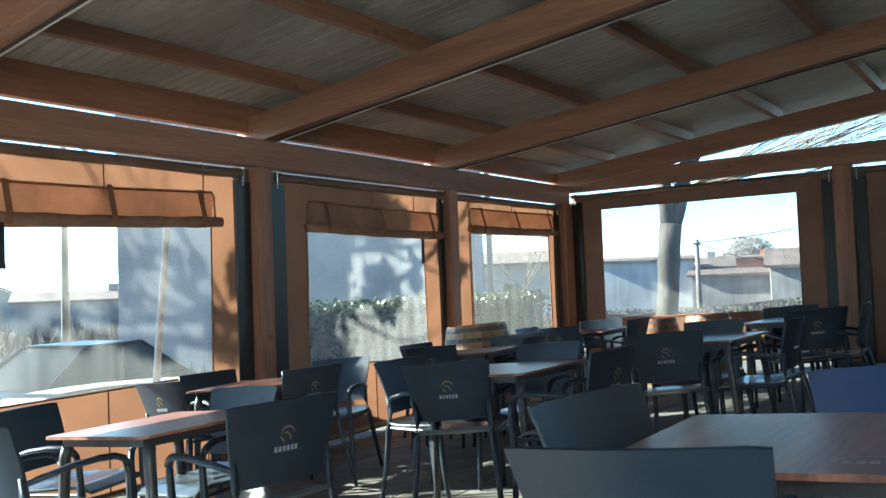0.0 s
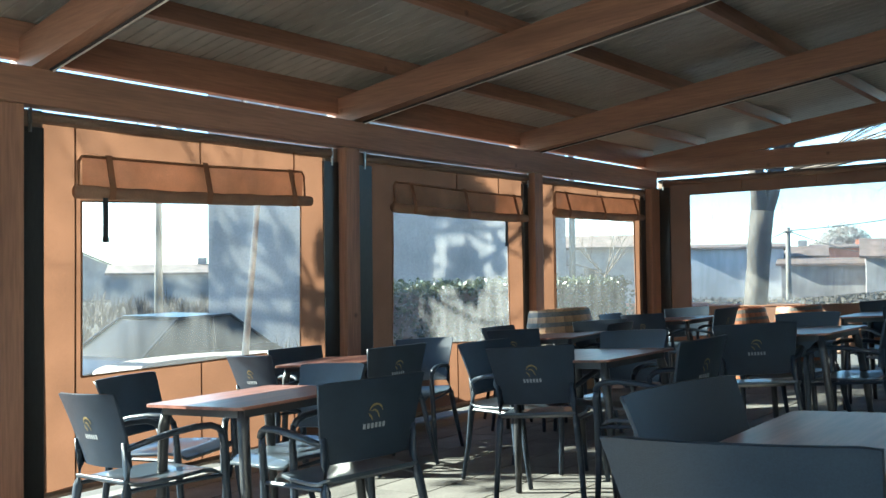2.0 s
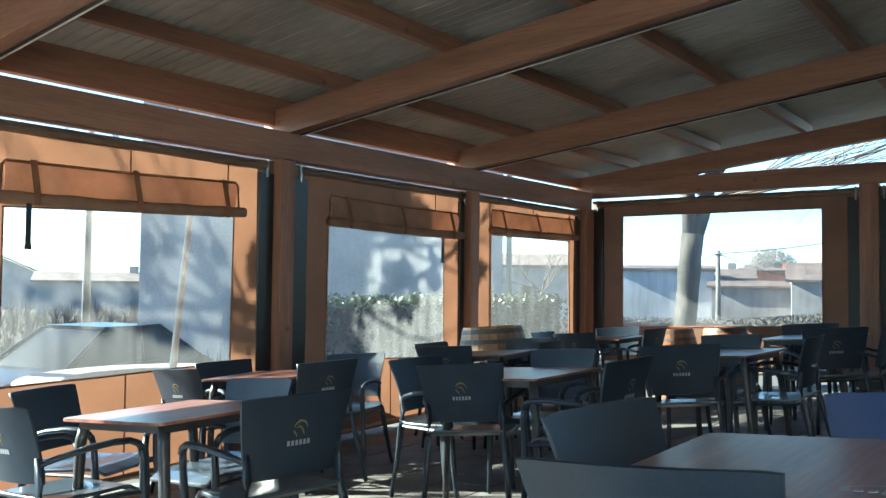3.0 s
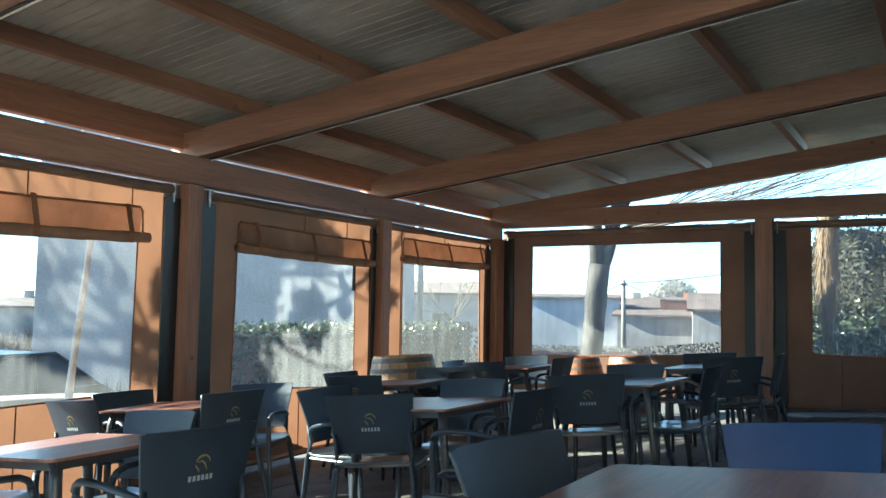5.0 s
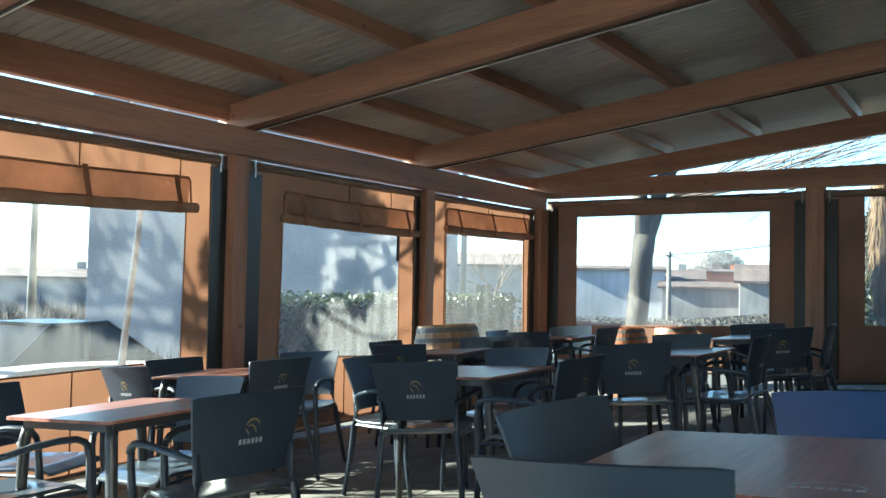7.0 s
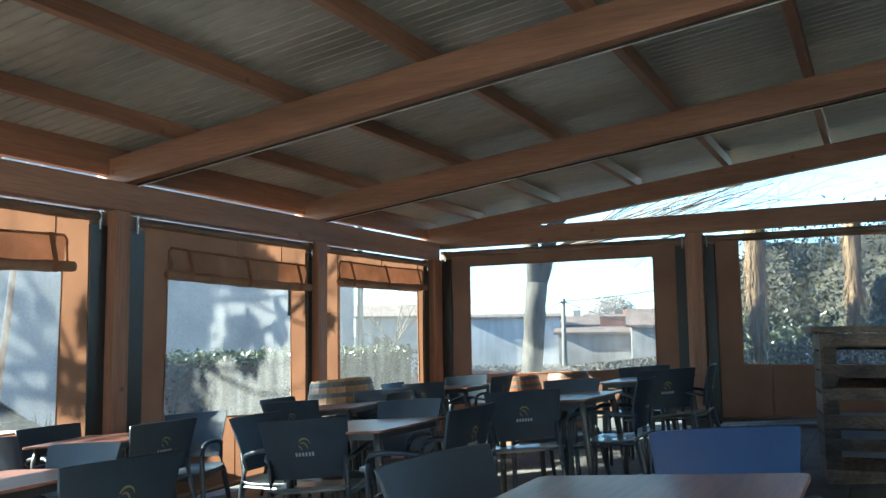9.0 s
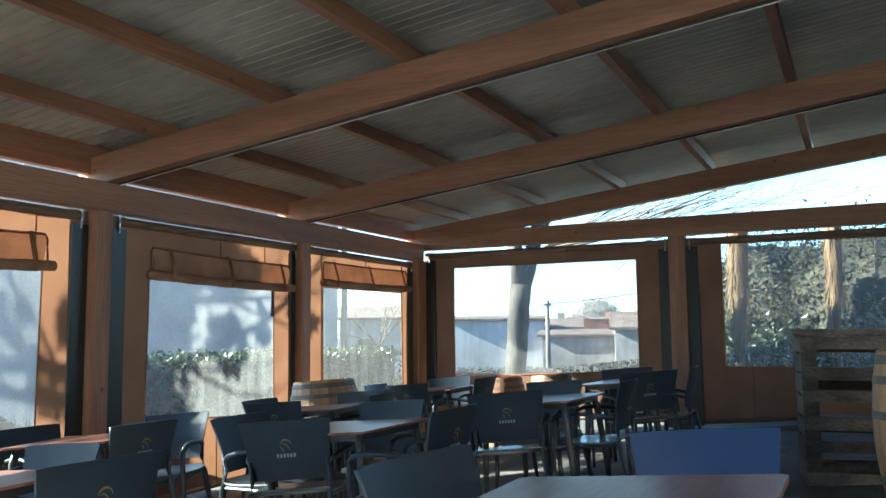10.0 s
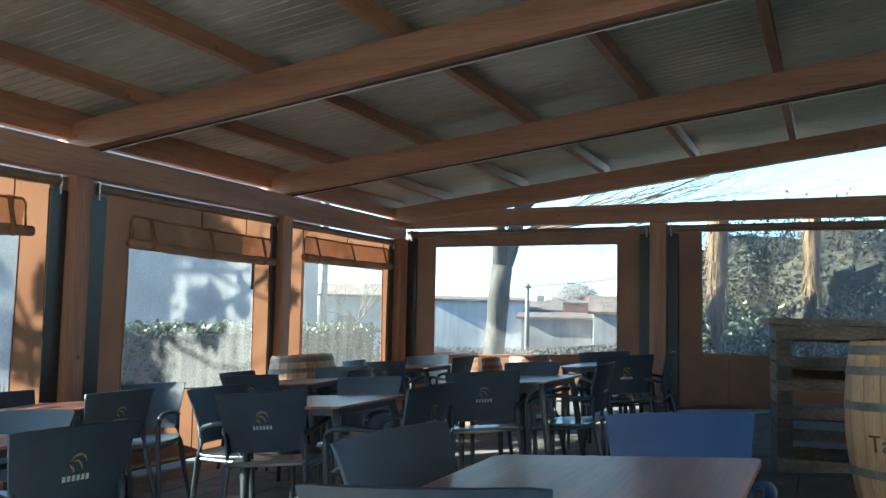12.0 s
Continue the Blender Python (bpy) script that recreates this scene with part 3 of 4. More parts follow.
    def stroke(bm, pts, wid):
        prev = None
        for i, (x, z) in enumerate(pts):
            a = pts[max(0, i - 1)]
            b = pts[min(len(pts) - 1, i + 1)]
            dx, dz = b[0] - a[0], b[1] - a[1]
            k = math.hypot(dx, dz) or 1
            nx, nz = -dz / k, dx / k
            w = wid[i]
            cur = []
            for off in (0, 0.0012):
                for s in (-1, 1):
                    p = on_back(x + s * nx * w, z + s * nz * w)
                    p.y -= off
                    cur.append(bm.verts.new(p))
            if prev:
                bm.faces.new((prev[0], prev[1], cur[1], cur[0]))
                bm.faces.new((prev[2], cur[2], cur[3], prev[3]))
                bm.faces.new((prev[0], cur[0], cur[2], prev[2]))
                bm.faces.new((prev[1], prev[3], cur[3], cur[1]))
            prev = cur

    arc = [(0.030 * math.cos(t) - 0.004, 0.697 + 0.030 * math.sin(t)) for t in [radians(a) for a in range(15, 176, 20)]]
    arc = [(-x, z) for x, z in arc]
    stroke(bm, arc, [0.001, 0.0025, 0.004, 0.005, 0.0045, 0.0035, 0.003, 0.002, 0.001])
    stroke(bm, [(-0.017, 0.702), (-0.002, 0.706), (0.010, 0.698), (0.017, 0.684), (0.022, 0.672)], [0.001, 0.0035, 0.003, 0.0025, 0.001])
    stroke(bm, [(-0.028, 0.694), (-0.021, 0.684), (-0.013, 0.676), (-0.011, 0.665)], [0.001, 0.0035, 0.003, 0.001])
    part("emblem", bm, M_GOLD, back, "worn gold printed emblem")
    bm = bmesh.new()
    for k in range(6):
        x = -0.044 + 0.0176 * k
        stroke(bm, [(x, 0.634), (x, 0.654)], [0.0056, 0.0056])
    part("lettering", bm, M_WHITE, back, "row of pale printed bars")
    return th


def build_table(label, group):
    th = thing("square_table", label, "table", group)
    bm = bmesh.new()
    box(bm, -0.35, 0.35, -0.35, 0.35, 0.727, 0.74)
    v_edges = [e for e in bm.edges if abs(e.verts[0].co.z - e.verts[1].co.z) > 0.005]
    bmesh.ops.bevel(bm, geom=v_edges, offset=0.03, segments=4, affect="EDGES", profile=0.5)
    part("tabletop", bm, M_TOP, th, "reddish wood-grain laminate top")
    bm = bmesh.new()
    for s in (-1, 1):
        box(bm, -0.29, 0.29, s * 0.29 - 0.014, s * 0.29 + 0.014, 0.69, 0.726)
        box(bm, s * 0.29 - 0.014, s * 0.29 + 0.014, -0.276, 0.276, 0.69, 0.726)
    part("apron", bm, M_LEG, th, "dark metal frame")
    for sx in (-1, 1):
        for sy in (-1, 1):
            bm = bmesh.new()
            tube(bm, [(sx * 0.325, sy * 0.325, 0.0), (sx * 0.31, sy * 0.31, 0.35), (sx * 0.292, sy * 0.292, 0.64), (sx * 0.275, sy * 0.275, 0.72)], [0.018, 0.022, 0.025, 0.025], 8)
            part("leg", bm, M_LEG, th, smooth=True)
    return th


TABLES = [(1.966, 0.431, 0.0), (2.32, 3.16, 1.0), (4.06, 4.50, 16.0), (4.16, 2.54, -3.0), (5.68, 1.92, -4.0), (8.25, 4.02, 0.0), (6.05, 4.05, 8.0), (7.5, 1.75, -5.0)]
table0 = build_table("square terrace table with reddish wood-grain laminate top", "terrace tables")
for i, (x, y, a) in enumerate(TABLES):
    if i == 0:
        table0.matrix_world = stand(x, y, a)
    else:
        copy_thing(table0, stand(x, y, a))

# pale print on the nearest tabletop
bm = bmesh.new()
for k in range(11):
    a0, a1 = radians(20 + 13 * k), radians(20 + 13 * (k + 1))
    q = [bm.verts.new((r * 1.3 * math.cos(a), r * math.sin(a), 0.7412)) for r, a in ((0.050, a0), (0.058, a0), (0.058, a1), (0.050, a1))]
    bm.faces.new(q)
for k in range(6):
    box(bm, -0.07 + 0.024 * k, -0.055 + 0.024 * k, -0.005, 0.014, 0.7402, 0.7412)
for v in bm.verts:
    v.co = pose(-0.25, -0.18, 0, 0, 0, -90) @ v.co
part("tabletop_print", bm, M_WHITE, table0, "pale printed arc and bars")

# chairs: middle of the backrest's top and the way that they face (degrees from +y, anticlockwise)
CHAIRS = [
    (2.28, 2.34, -12), (1.67, 3.47, -90), (2.31, 4.32, 203), (2.87, 3.24, 90),
    (3.46, 4.80, -88), (4.20, 5.22, 172), (4.07, 3.95, -10), (4.82, 4.40, 108),
    (3.69, 2.62, -69), (3.95, 1.74, -3), (4.85, 2.62, 88), (4.25, 3.38, 176),
    (5.60, 4.15, -82), (6.32, 4.86, 178), (6.66, 3.95, 112), (6.0, 3.35, 5),
    (8.25, 4.78, 180), (8.92, 4.18, 112), (8.2, 3.40, -4), (7.62, 4.05, -92),
    (5.10, 1.95, -68), (6.30, 2.02, 80), (5.75, 1.30, 0),
    (8.05, 1.90, 92), (7.35, 1.15, 4), (6.95, 1.45, -60),
    (2.16, 1.036, 168), (1.39, 0.575, -87),
]
chair0 = build_chair(M_CHAIR, "dark navy resin armchair with printed backrest at a table", "terrace chairs")


def seat_pose(x, y, a):
    d = Vector((-math.sin(radians(a)), math.cos(radians(a))))
    c = Vector((x, y)) + 0.275 * d
    return stand(c.x, c.y, a)


for i, c in enumerate(CHAIRS):
    if i == 0:
        chair0.matrix_world = seat_pose(*c)
    else:
        copy_thing(chair0, seat_pose(*c))
blue = build_chair(M_BLUE, "brighter blue resin armchair drawn up to a wood-grain table", "terrace chairs")
blue.matrix_world = seat_pose(2.91, 0.378, 95) @ Matrix.Scale(0.955, 4)


def build_barrel(name, label, stave_mat, m, staves=22, text=""):
    th = thing(name, label, "barrel", "oak barrels", m=m)
    H, R0, R1 = 0.94, 0.29, 0.355

    def rad(z):
        t = 2 * z / H - 1
        return R1 - (R1 - R0) * t * t

    bm = bmesh.new()
    da = 2 * math.pi / staves
    zs = [H * k / 10 for k in range(11)]
    g = []
    for off in (0.0, -0.025):
        g.append([[bm.verts.new(((rad(z) + off) * math.cos(a), (rad(z) + off) * math.sin(a), z)) for z in zs] for a in (-da * 0.485, 0, da * 0.485)])
    for k in range(10):
        for i in range(2):
            bm.faces.new((g[0][i][k], g[0][i + 1][k], g[0][i + 1][k + 1], g[0][i][k + 1]))
        bm.faces.new((g[0][0][k], g[0][0][k + 1], g[1][0][k + 1], g[1][0][k]))
        bm.faces.new((g[0][2][k], g[1][2][k], g[1][2][k + 1], g[0][2][k + 1]))
    for k in (0, 10):
        for i in range(2):
            bm.faces.new((g[0][i][k], g[0][i + 1][k], g[1][i + 1][k], g[1][i][k]))
    me = mesh_of(bm, "stave", stave_mat)
    for k in range(staves):
        ob = new("stave", me)
        ob.parent = th
        ob.matrix_local = pose(0, 0, 0, 0, 0, 360 * k / staves)
    for z, h in ((0.035, 0.045), (0.13, 0.04), (0.29, 0.04), (0.61, 0.04), (0.78, 0.04), (0.875, 0.045)):
        bm = bmesh.new()
        lathe(bm, [(rad(z) - 0.004, z), (rad(z) + 0.004, z), (rad(z + h) + 0.004, z + h), (rad(z + h) - 0.004, z + h)], 40, cap=False)
        part("hoop", bm, M_HOOP, th, "galvanised steel hoop")
    for z in (0.03, 0.905):
        bm = bmesh.new()
        lathe(bm, [(0.001, z), (R0 - 0.015, z), (R0 - 0.015, z + 0.02), (0.001, z + 0.02)], 32, cap=False)
        part("barrel_head", bm, stave_mat, th, "round wooden barrel head")
    return th


build_barrel("wine_barrel", "pale oak barrel with steel hoops by the orange curtains", M_STAVE, stand(7.03, 4.62))
build_barrel("wine_barrel", "reddish oak barrel standing before the end curtain", M_STAVE_RED, stand(9.5, 3.78, 10) @ Matrix.Scale(0.82, 4))
build_barrel("wine_barrel", "reddish oak barrel beside a second barrel", M_STAVE_RED, stand(10.0, 3.33, 25) @ Matrix.Scale(0.8, 4))
big_barrel = build_barrel("wine_barrel", "golden oak barrel with steel hoops beside the pallet counter", M_STAVE, stand(4.88, -0.46, 40))


def build_pallet_counter(m):
    th = thing("pallet_counter", "dark weathered counter built from upright wooden pallets", "counter", m=m)
    # local: front along +x from the near corner, depth along +y, up
    W, D, H = 1.2, 0.6, 1.06
    def board(x0, x1, y0, y1, z0, z1, name="board", label=""):
        bm = block(x0, x1, y0, y1, z0, z1, 0.004)
        part(name, bm, M_PALLET, th, label)
    for x in (0.0, 0.55, W - 0.1):
        for y in (0.03, D - 0.13):
            board(x, x + 0.1, y, y + 0.1, 0.0, H - 0.03, "upright")
    for z, h in ((0.0, 0.1), (0.22, 0.09), (0.37, 0.10), (0.56, 0.085), (0.73, 0.08), (0.92, 0.10)):
        board(-0.005, W + 0.005, 0.0, 0.028, z + 0.01, z + h, "slat")
    for z in (0.02, 0.31, 0.62, 0.90):
        board(-0.005, W + 0.005, D - 0.028, D, z, z + 0.095, "slat")
    for z, h in ((0.02, 0.13), (0.17, 0.14), (0.33, 0.12), (0.47, 0.13), (0.62, 0.13), (0.77, 0.12), (0.91, 0.11)):
        board(-0.004, 0.022, 0.03, D - 0.03, z, z + h, "slat")
        board(W - 0.022, W + 0.004, 0.03, D - 0.03, z, z + h, "slat")
    for z in (0.42, 0.72):
        board(0.02, W - 0.02, 0.04, D - 0.04, z, z + 0.02, "shelf")
    for k in range(5):
        board(-0.06, W + 0.06, -0.05 + 0.14 * k, -0.05 + 0.14 * k + 0.132, H - 0.03, H + 0.012, "top_plank")
    return th


build_pallet_counter(Matrix.Translation((6.45, 0.34, fl(6.45, 0.34))) @ pose(0, 0, 0, 0, 0, -82))


# ---- outside: trees, houses, street ----
def at(bearing, dist, z=None):
    """A place by its bearing from +y towards +x, in degrees, and its distance from the seat of the camera."""
    x, y = dist * math.sin(radians(bearing)), dist * math.cos(radians(bearing))
    return (x, y, ground_height(x, y) if z is None else z)


def limb(bm, start, way, length, radius, rng, depth, twigs, spread=0.55, droop=0.0):
    """A tapering bent limb that forks; thin ones go into the mesh of twigs."""
    pts, rad = [Vector(start)], [radius]
    d = Vector(way).normalized()
    n = 5
    for k in range(n):
        d = (d + Vector((rng.uniform(-1, 1), rng.uniform(-1, 1), rng.uniform(-0.6, 0.9) - droop)) * 0.16).normalized()
        pts.append(pts[-1] + d * length / n)
        rad.append(radius * (1 - 0.55 * (k + 1) / n))
    tube(bm if radius > 0.02 else twigs, pts, rad, 7 if radius > 0.05 else (5 if radius > 0.015 else 3))
    if depth <= 0:
        return
    for k in range(rng.choice((2, 3, 3))):
        i = rng.choice((2, 3, 4, 5, 5))
        w = (d + Vector((rng.uniform(-1, 1), rng.uniform(-1, 1), rng.uniform(-0.5, 0.8) - droop)) * spread * 1.5).normalized()
        limb(bm, pts[i], w, length * rng.uniform(0.55, 0.8), rad[i] * rng.uniform(0.5, 0.75), rng, depth - 1, twigs, spread, droop)


def bare_tree(name, label, base, height, radius, limbs, seed, bark, depth=4, droop=0.0, lean=(0, 0), flare=0.0):
    rng = random.Random(seed)
    th = thing(name, label, "tree", m=Matrix.Translation(base))
    bm, tw = bmesh.new(), bmesh.new()
    pts = [(lean[0] * k / 8 + 0.05 * radius * math.sin(k * 1.7), lean[1] * k / 8, height * k / 8 - (0.1 if k == 0 else 0)) for k in range(9)]
    rad = [radius * ((1.35 - flare * 4 if k == 0 else 1.12 - flare * 3 - 0.035 * k + 0.05 * math.sin(k * 2.3)) + flare * k) for k in range(9)]
    tube(bm, pts, rad, 12)
    for way, length, r in limbs:
        start = Vector(pts[-1]) + (Vector((0, 0, -0.15)) if r > 0.02 and r > 0.15 * radius and len(limbs) < 10 or r > 0.1 else Vector((0.06, -0.2, 0.55)))
        limb(bm, start, way, length, r, rng, depth, tw, 0.55, droop)
    part("trunk", bm, bark, th, smooth=True)
    part("crown", tw, M_BARK_DK, th, "fine bare twigs")
    return th


def leaf_cloud(bm, centre, radii, count, size, rng, hollow=0.3):
    """Many small folded leaves inside an ellipsoid, denser in clumps."""
    clumps = []
    for k in range(max(6, count // 45)):
        while True:
            p = Vector((rng.uniform(-1, 1), rng.uniform(-1, 1), rng.uniform(-1, 1)))
            if hollow < p.length < 1:
                break
        clumps.append(p)
    for k in range(count):
        c = rng.choice(clumps)
        q = c + Vector((rng.gauss(0, 1), rng.gauss(0, 1), rng.gauss(0, 1))) * 0.13
        p = Vector(centre) + Vector((q.x * radii[0], q.y * radii[1], q.z * radii[2]))
        u = Vector((rng.gauss(0, 1), rng.gauss(0, 1), rng.gauss(0, 1))).normalized()
        w = u.cross(Vector((rng.gauss(0, 1), rng.gauss(0, 1), rng.gauss(0, 1)))).normalized()
        n = u.cross(w)
        s = size * rng.uniform(0.6, 1.3)
        a, b, c2, d = p - u * s, p + w * s * 0.42 + n * s * 0.12, p + u * s, p - w * s * 0.42 + n * s * 0.12
        v = [bm.verts.new(x) for x in (a, b, c2, d)]
        bm.faces.new((v[0], v[1], v[2]))
        bm.faces.new((v[0], v[2], v[3]))


# plane tree seen through the end window
bx, by, bz = at(68.6, 14.6)
bare_tree("plane_tree", "bare plane tree with pale smooth trunk beyond the end curtain", (bx, by, bz), 2.3, 0.175,
          [((0.12, -0.36, 0.95), 2.2, 0.16), ((0.0, 0.06, 1.0), 2.2, 0.165)]
          + [((-0.5 + 0.045 * k, -1.0, 0.10 + 0.045 * (k % 5)), 3.0 + 0.25 * (k % 5), 0.013 + 0.003 * (k % 3)) for k in range(24)]
          + [((-0.1, 0.8, -0.1), 1.5, 0.009), ((-0.2, -1.0, -0.12), 2.4, 0.008), ((-0.2, 0.8, 0.8), 1.6, 0.012), ((-0.5, 0.5, 0.8), 1.5, 0.012)], 5, M_BARK, 5, 0.0, lean=(0.0, -0.2), flare=0.045)
M_YOUNG = mat("pale_young_bark", (0.55, 0.50, 0.42), 0.8, 0.3, 5, 0.4, 30, stretch=(1, 1, 0.4))
# young pale tree by the stone ring, and a far bare tree
bare_tree("young_tree", "slender pale young tree standing by the stone ring", (4.95, 7.0, 0.12), 2.2, 0.032,
          [((-0.3, 0.2, 1), 1.6, 0.03), ((0.4, 0.1, 0.8), 1.5, 0.028), ((0.0, -0.4, 0.9), 1.3, 0.025)], 9, M_YOUNG, 2, 0.0, lean=(0.16, -0.1))
bx, by, bz = at(59.6, 30)
bare_tree("bare_tree", "small bare tree in the distance beyond the hedge", (bx, by, bz), 2.3, 0.07,
          [((0.9 * math.cos(k * 2.1), 0.9 * math.sin(k * 2.1), 0.6 + 0.25 * (k % 4)), 1.2 + 0.15 * (k % 3), 0.03) for k in range(9)], 12, M_BARK_DK, 5)
# unseen leafy oak on the sunny side, added to shade the orange curtains
rng = random.Random(31)
oz = -0.66
oak = thing("holm_oak", "unseen dense evergreen oak added to shade the orange curtains", "tree", m=Matrix.Translation((2.90, 12.2, oz)))
bm, tw = bmesh.new(), bmesh.new()
tube(bm, [(-0.35, 0.3, -0.8), (-0.38, 0.2, 1.2), (-0.42, 0.1, 2.4), (-0.45, 0, 3.6), (-0.45, 0, 5.2)], [0.24, 0.2, 0.18, 0.13, 0.06], 10)
for way, ln, r, st in (((-1, -0.1, 0.12), 1.8, 0.07, 4.9), ((-1, 0.1, 0.35), 1.7, 0.06, 4.6), ((1, -0.1, 0.06), 2.6, 0.06, 5.0), ((1, 0.1, 0.3), 1.6, 0.05, 5.5), ((1, 0, -0.45), 1.1, 0.035, 5.2), ((-1, 0, 0.05), 2.2, 0.06, 4.7)):
    limb(bm, (-0.45, 0, st), way, ln, r, rng, 3, tw, 0.45)
part("trunk", bm, M_BARK_DK, oak, smooth=True)
part("branchwork", tw, M_BARK_DK, oak)
# masses and tufts sit where their shadows should land on the curtains
OAK_MASSES = (((-0.48, 0, 4.3), (0.5, 0.6, 1.0), 5200), ((-0.48, 0, 5.6), (0.52, 0.6, 0.85), 5200), ((0.22, 0, 6.0), (0.55, 0.4, 0.27), 3000))
OAK_TUFTS = (((0.92, 0, 5.92), (0.13, 0.2, 0.15), 320), ((0.62, 0, 5.27), (0.22, 0.3, 0.2), 900), ((0.48, 0, 5.1), (0.2, 0.3, 0.13), 500), ((1.06, 0, 5.35), (0.1, 0.2, 0.25), 330), ((1.9, 0, 5.55), (0.3, 0.3, 0.22), 240), ((1.75, 0, 5.0), (0.12, 0.2, 0.3), 160),
             ((-2.2, 0, 5.5), (0.22, 0.2, 0.1), 190), ((-2.32, 0, 5.2), (0.13, 0.2, 0.22), 240), ((-1.78, 0, 5.4), (0.2, 0.2, 0.22), 280), ((-2.0, 0, 4.88), (0.4, 0.2, 0.1), 240), ((-1.4, 0, 5.0), (0.2, 0.2, 0.55), 480), ((-2.9, 0, 5.05), (0.3, 0.3, 0.06), 130))
bm = bmesh.new()
for c, r, n in OAK_MASSES:
    core = bmesh.new()
    lathe(core, [(0.05, -0.8), (0.55, -0.72), (0.78, -0.3), (0.8, 0.3), (0.55, 0.7), (0.05, 0.8)], 12)
    for v in core.verts:
        v.co = Vector((c[0] + v.co.x * r[0], c[1] + v.co.y * r[1], c[2] + v.co.z * r[2])) + Vector((rng.gauss(0, 0.02), rng.gauss(0, 0.02), rng.gauss(0, 0.03)))
    core_me = bpy.data.meshes.new("core")
    core.to_mesh(core_me)
    core.free()
    bm.from_mesh(core_me)
    bpy.data.meshes.remove(core_me)
part("inner_mass", bm, M_BARK_DK, oak, "solid inner core added to block sun through the crown")
bm = bmesh.new()
for c, r, n in OAK_MASSES + OAK_TUFTS:
    leaf_cloud(bm, c, r, n, 0.055, rng, 0.0)
part("crown", bm, M_LEAF, oak, "dark evergreen leaves")

M_SHADE_LEAF = mat("shaded_foliage", (0.036, 0.034, 0.02), 0.8, 0.5, 9, 0.8, 25)
# broad-leaved evergreens behind the end curtain
for k, (brg, dist, h, w, n, seed) in enumerate(((85.2, 14.6, 2.75, 1.35, 8500, 3), (90.6, 14.2, 2.7, 1.5, 8500, 4), (97.0, 14.6, 2.8, 1.7, 8000, 6))):
    rng = random.Random(seed)
    ex, ey, ez = at(brg, dist)
    ev = thing("evergreen_tree", "dense glossy evergreen tree close behind the end curtain", "tree", "evergreens beyond the end", m=Matrix.Translation((ex, ey, ez)))
    bm = bmesh.new()
    tube(bm, [(0, 0, -0.1), (0.05, 0.05, 1.2), (0, 0.1, 2.4), (0.05, 0, h * 0.9)], [0.2, 0.16, 0.13, 0.05], 9)
    for a in range(7):
        t = a * 0.9 + rng.uniform(0, 0.5)
        tube(bm, [(0, 0, 0.4 + 0.25 * a), (0.5 * math.cos(t), 0.5 * math.sin(t), 0.55 + 0.25 * a), (0.95 * math.cos(t), 0.95 * math.sin(t), 0.6 + 0.26 * a)], [0.05, 0.035, 0.012], 5)
    part("trunk", bm, M_BARK_DK, ev, smooth=True)
    # dark solid core stands in for the shade deep inside the crown
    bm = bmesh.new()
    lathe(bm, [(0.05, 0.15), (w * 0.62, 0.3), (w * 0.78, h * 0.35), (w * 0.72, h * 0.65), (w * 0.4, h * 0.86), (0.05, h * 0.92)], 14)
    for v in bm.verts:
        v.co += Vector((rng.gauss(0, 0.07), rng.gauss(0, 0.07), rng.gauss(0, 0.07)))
    part("inner_mass", bm, M_SHADE_LEAF, ev, "dark solid core standing in for shaded inner foliage")
    bm = bmesh.new()
    leaf_cloud(bm, (0, 0, h * 0.5), (w, w, h * 0.5), n + 9000, 0.037, rng, 0.15)
    part("crown", bm, M_LEAF, ev, "glossy dark green leaves")
M_FIBRE = mat("dry_palm_fibre", (0.19, 0.125, 0.07), 0.85, 0.4, 5, 0.5, 40, stretch=(1, 1, 0.3), translucent=0.2)
for brg, wid, zb, zt, seed in ((83.3, 0.125, 1.0, 2.5, 1), (88.9, 0.095, 1.15, 2.55, 2)):
    rng = random.Random(seed)
    px, py, pz = at(brg, 12.4)
    pf = thing("palm_trunk", "sunlit tan palm trunk with hanging dry fibres", "palm", "palm trunks beyond the end", m=Matrix.Translation((px, py, pz)))
    bm = bmesh.new()
    tube(bm, [(0, 0, -0.1), (0.02, 0, 0.6), (0, 0.02, zb - pz), (0, 0, zb + 0.7 - pz), (0.02, -0.03, zt - pz), (0.02, -0.03, zt + 0.2 - pz)], [wid * 0.55, wid * 0.5, wid * 0.55, wid * 0.95, wid, wid * 0.9], 10)
    part("trunk", bm, M_FIBRE, pf)
    bm = bmesh.new()
    for k in range(420):
        a, z = rng.uniform(0, 6.28), rng.uniform(zb + 0.1, zt + 0.15) - pz
        r = wid * rng.uniform(0.9, 1.15)
        ln = rng.uniform(0.12, 0.4)
        p = Vector((r * math.cos(a), r * math.sin(a), z))
        q = p + Vector((0.06 * math.cos(a) + rng.uniform(-0.03, 0.03), 0.06 * math.sin(a) + rng.uniform(-0.03, 0.03), -ln))
        s = Vector((-math.sin(a), math.cos(a), 0)) * 0.008
        v = [bm.verts.new(x) for x in (p - s, p + s, q)]
        bm.faces.new(v)
    part("fibre_coat", bm, M_FIBRE, pf, "hanging dry fibres")

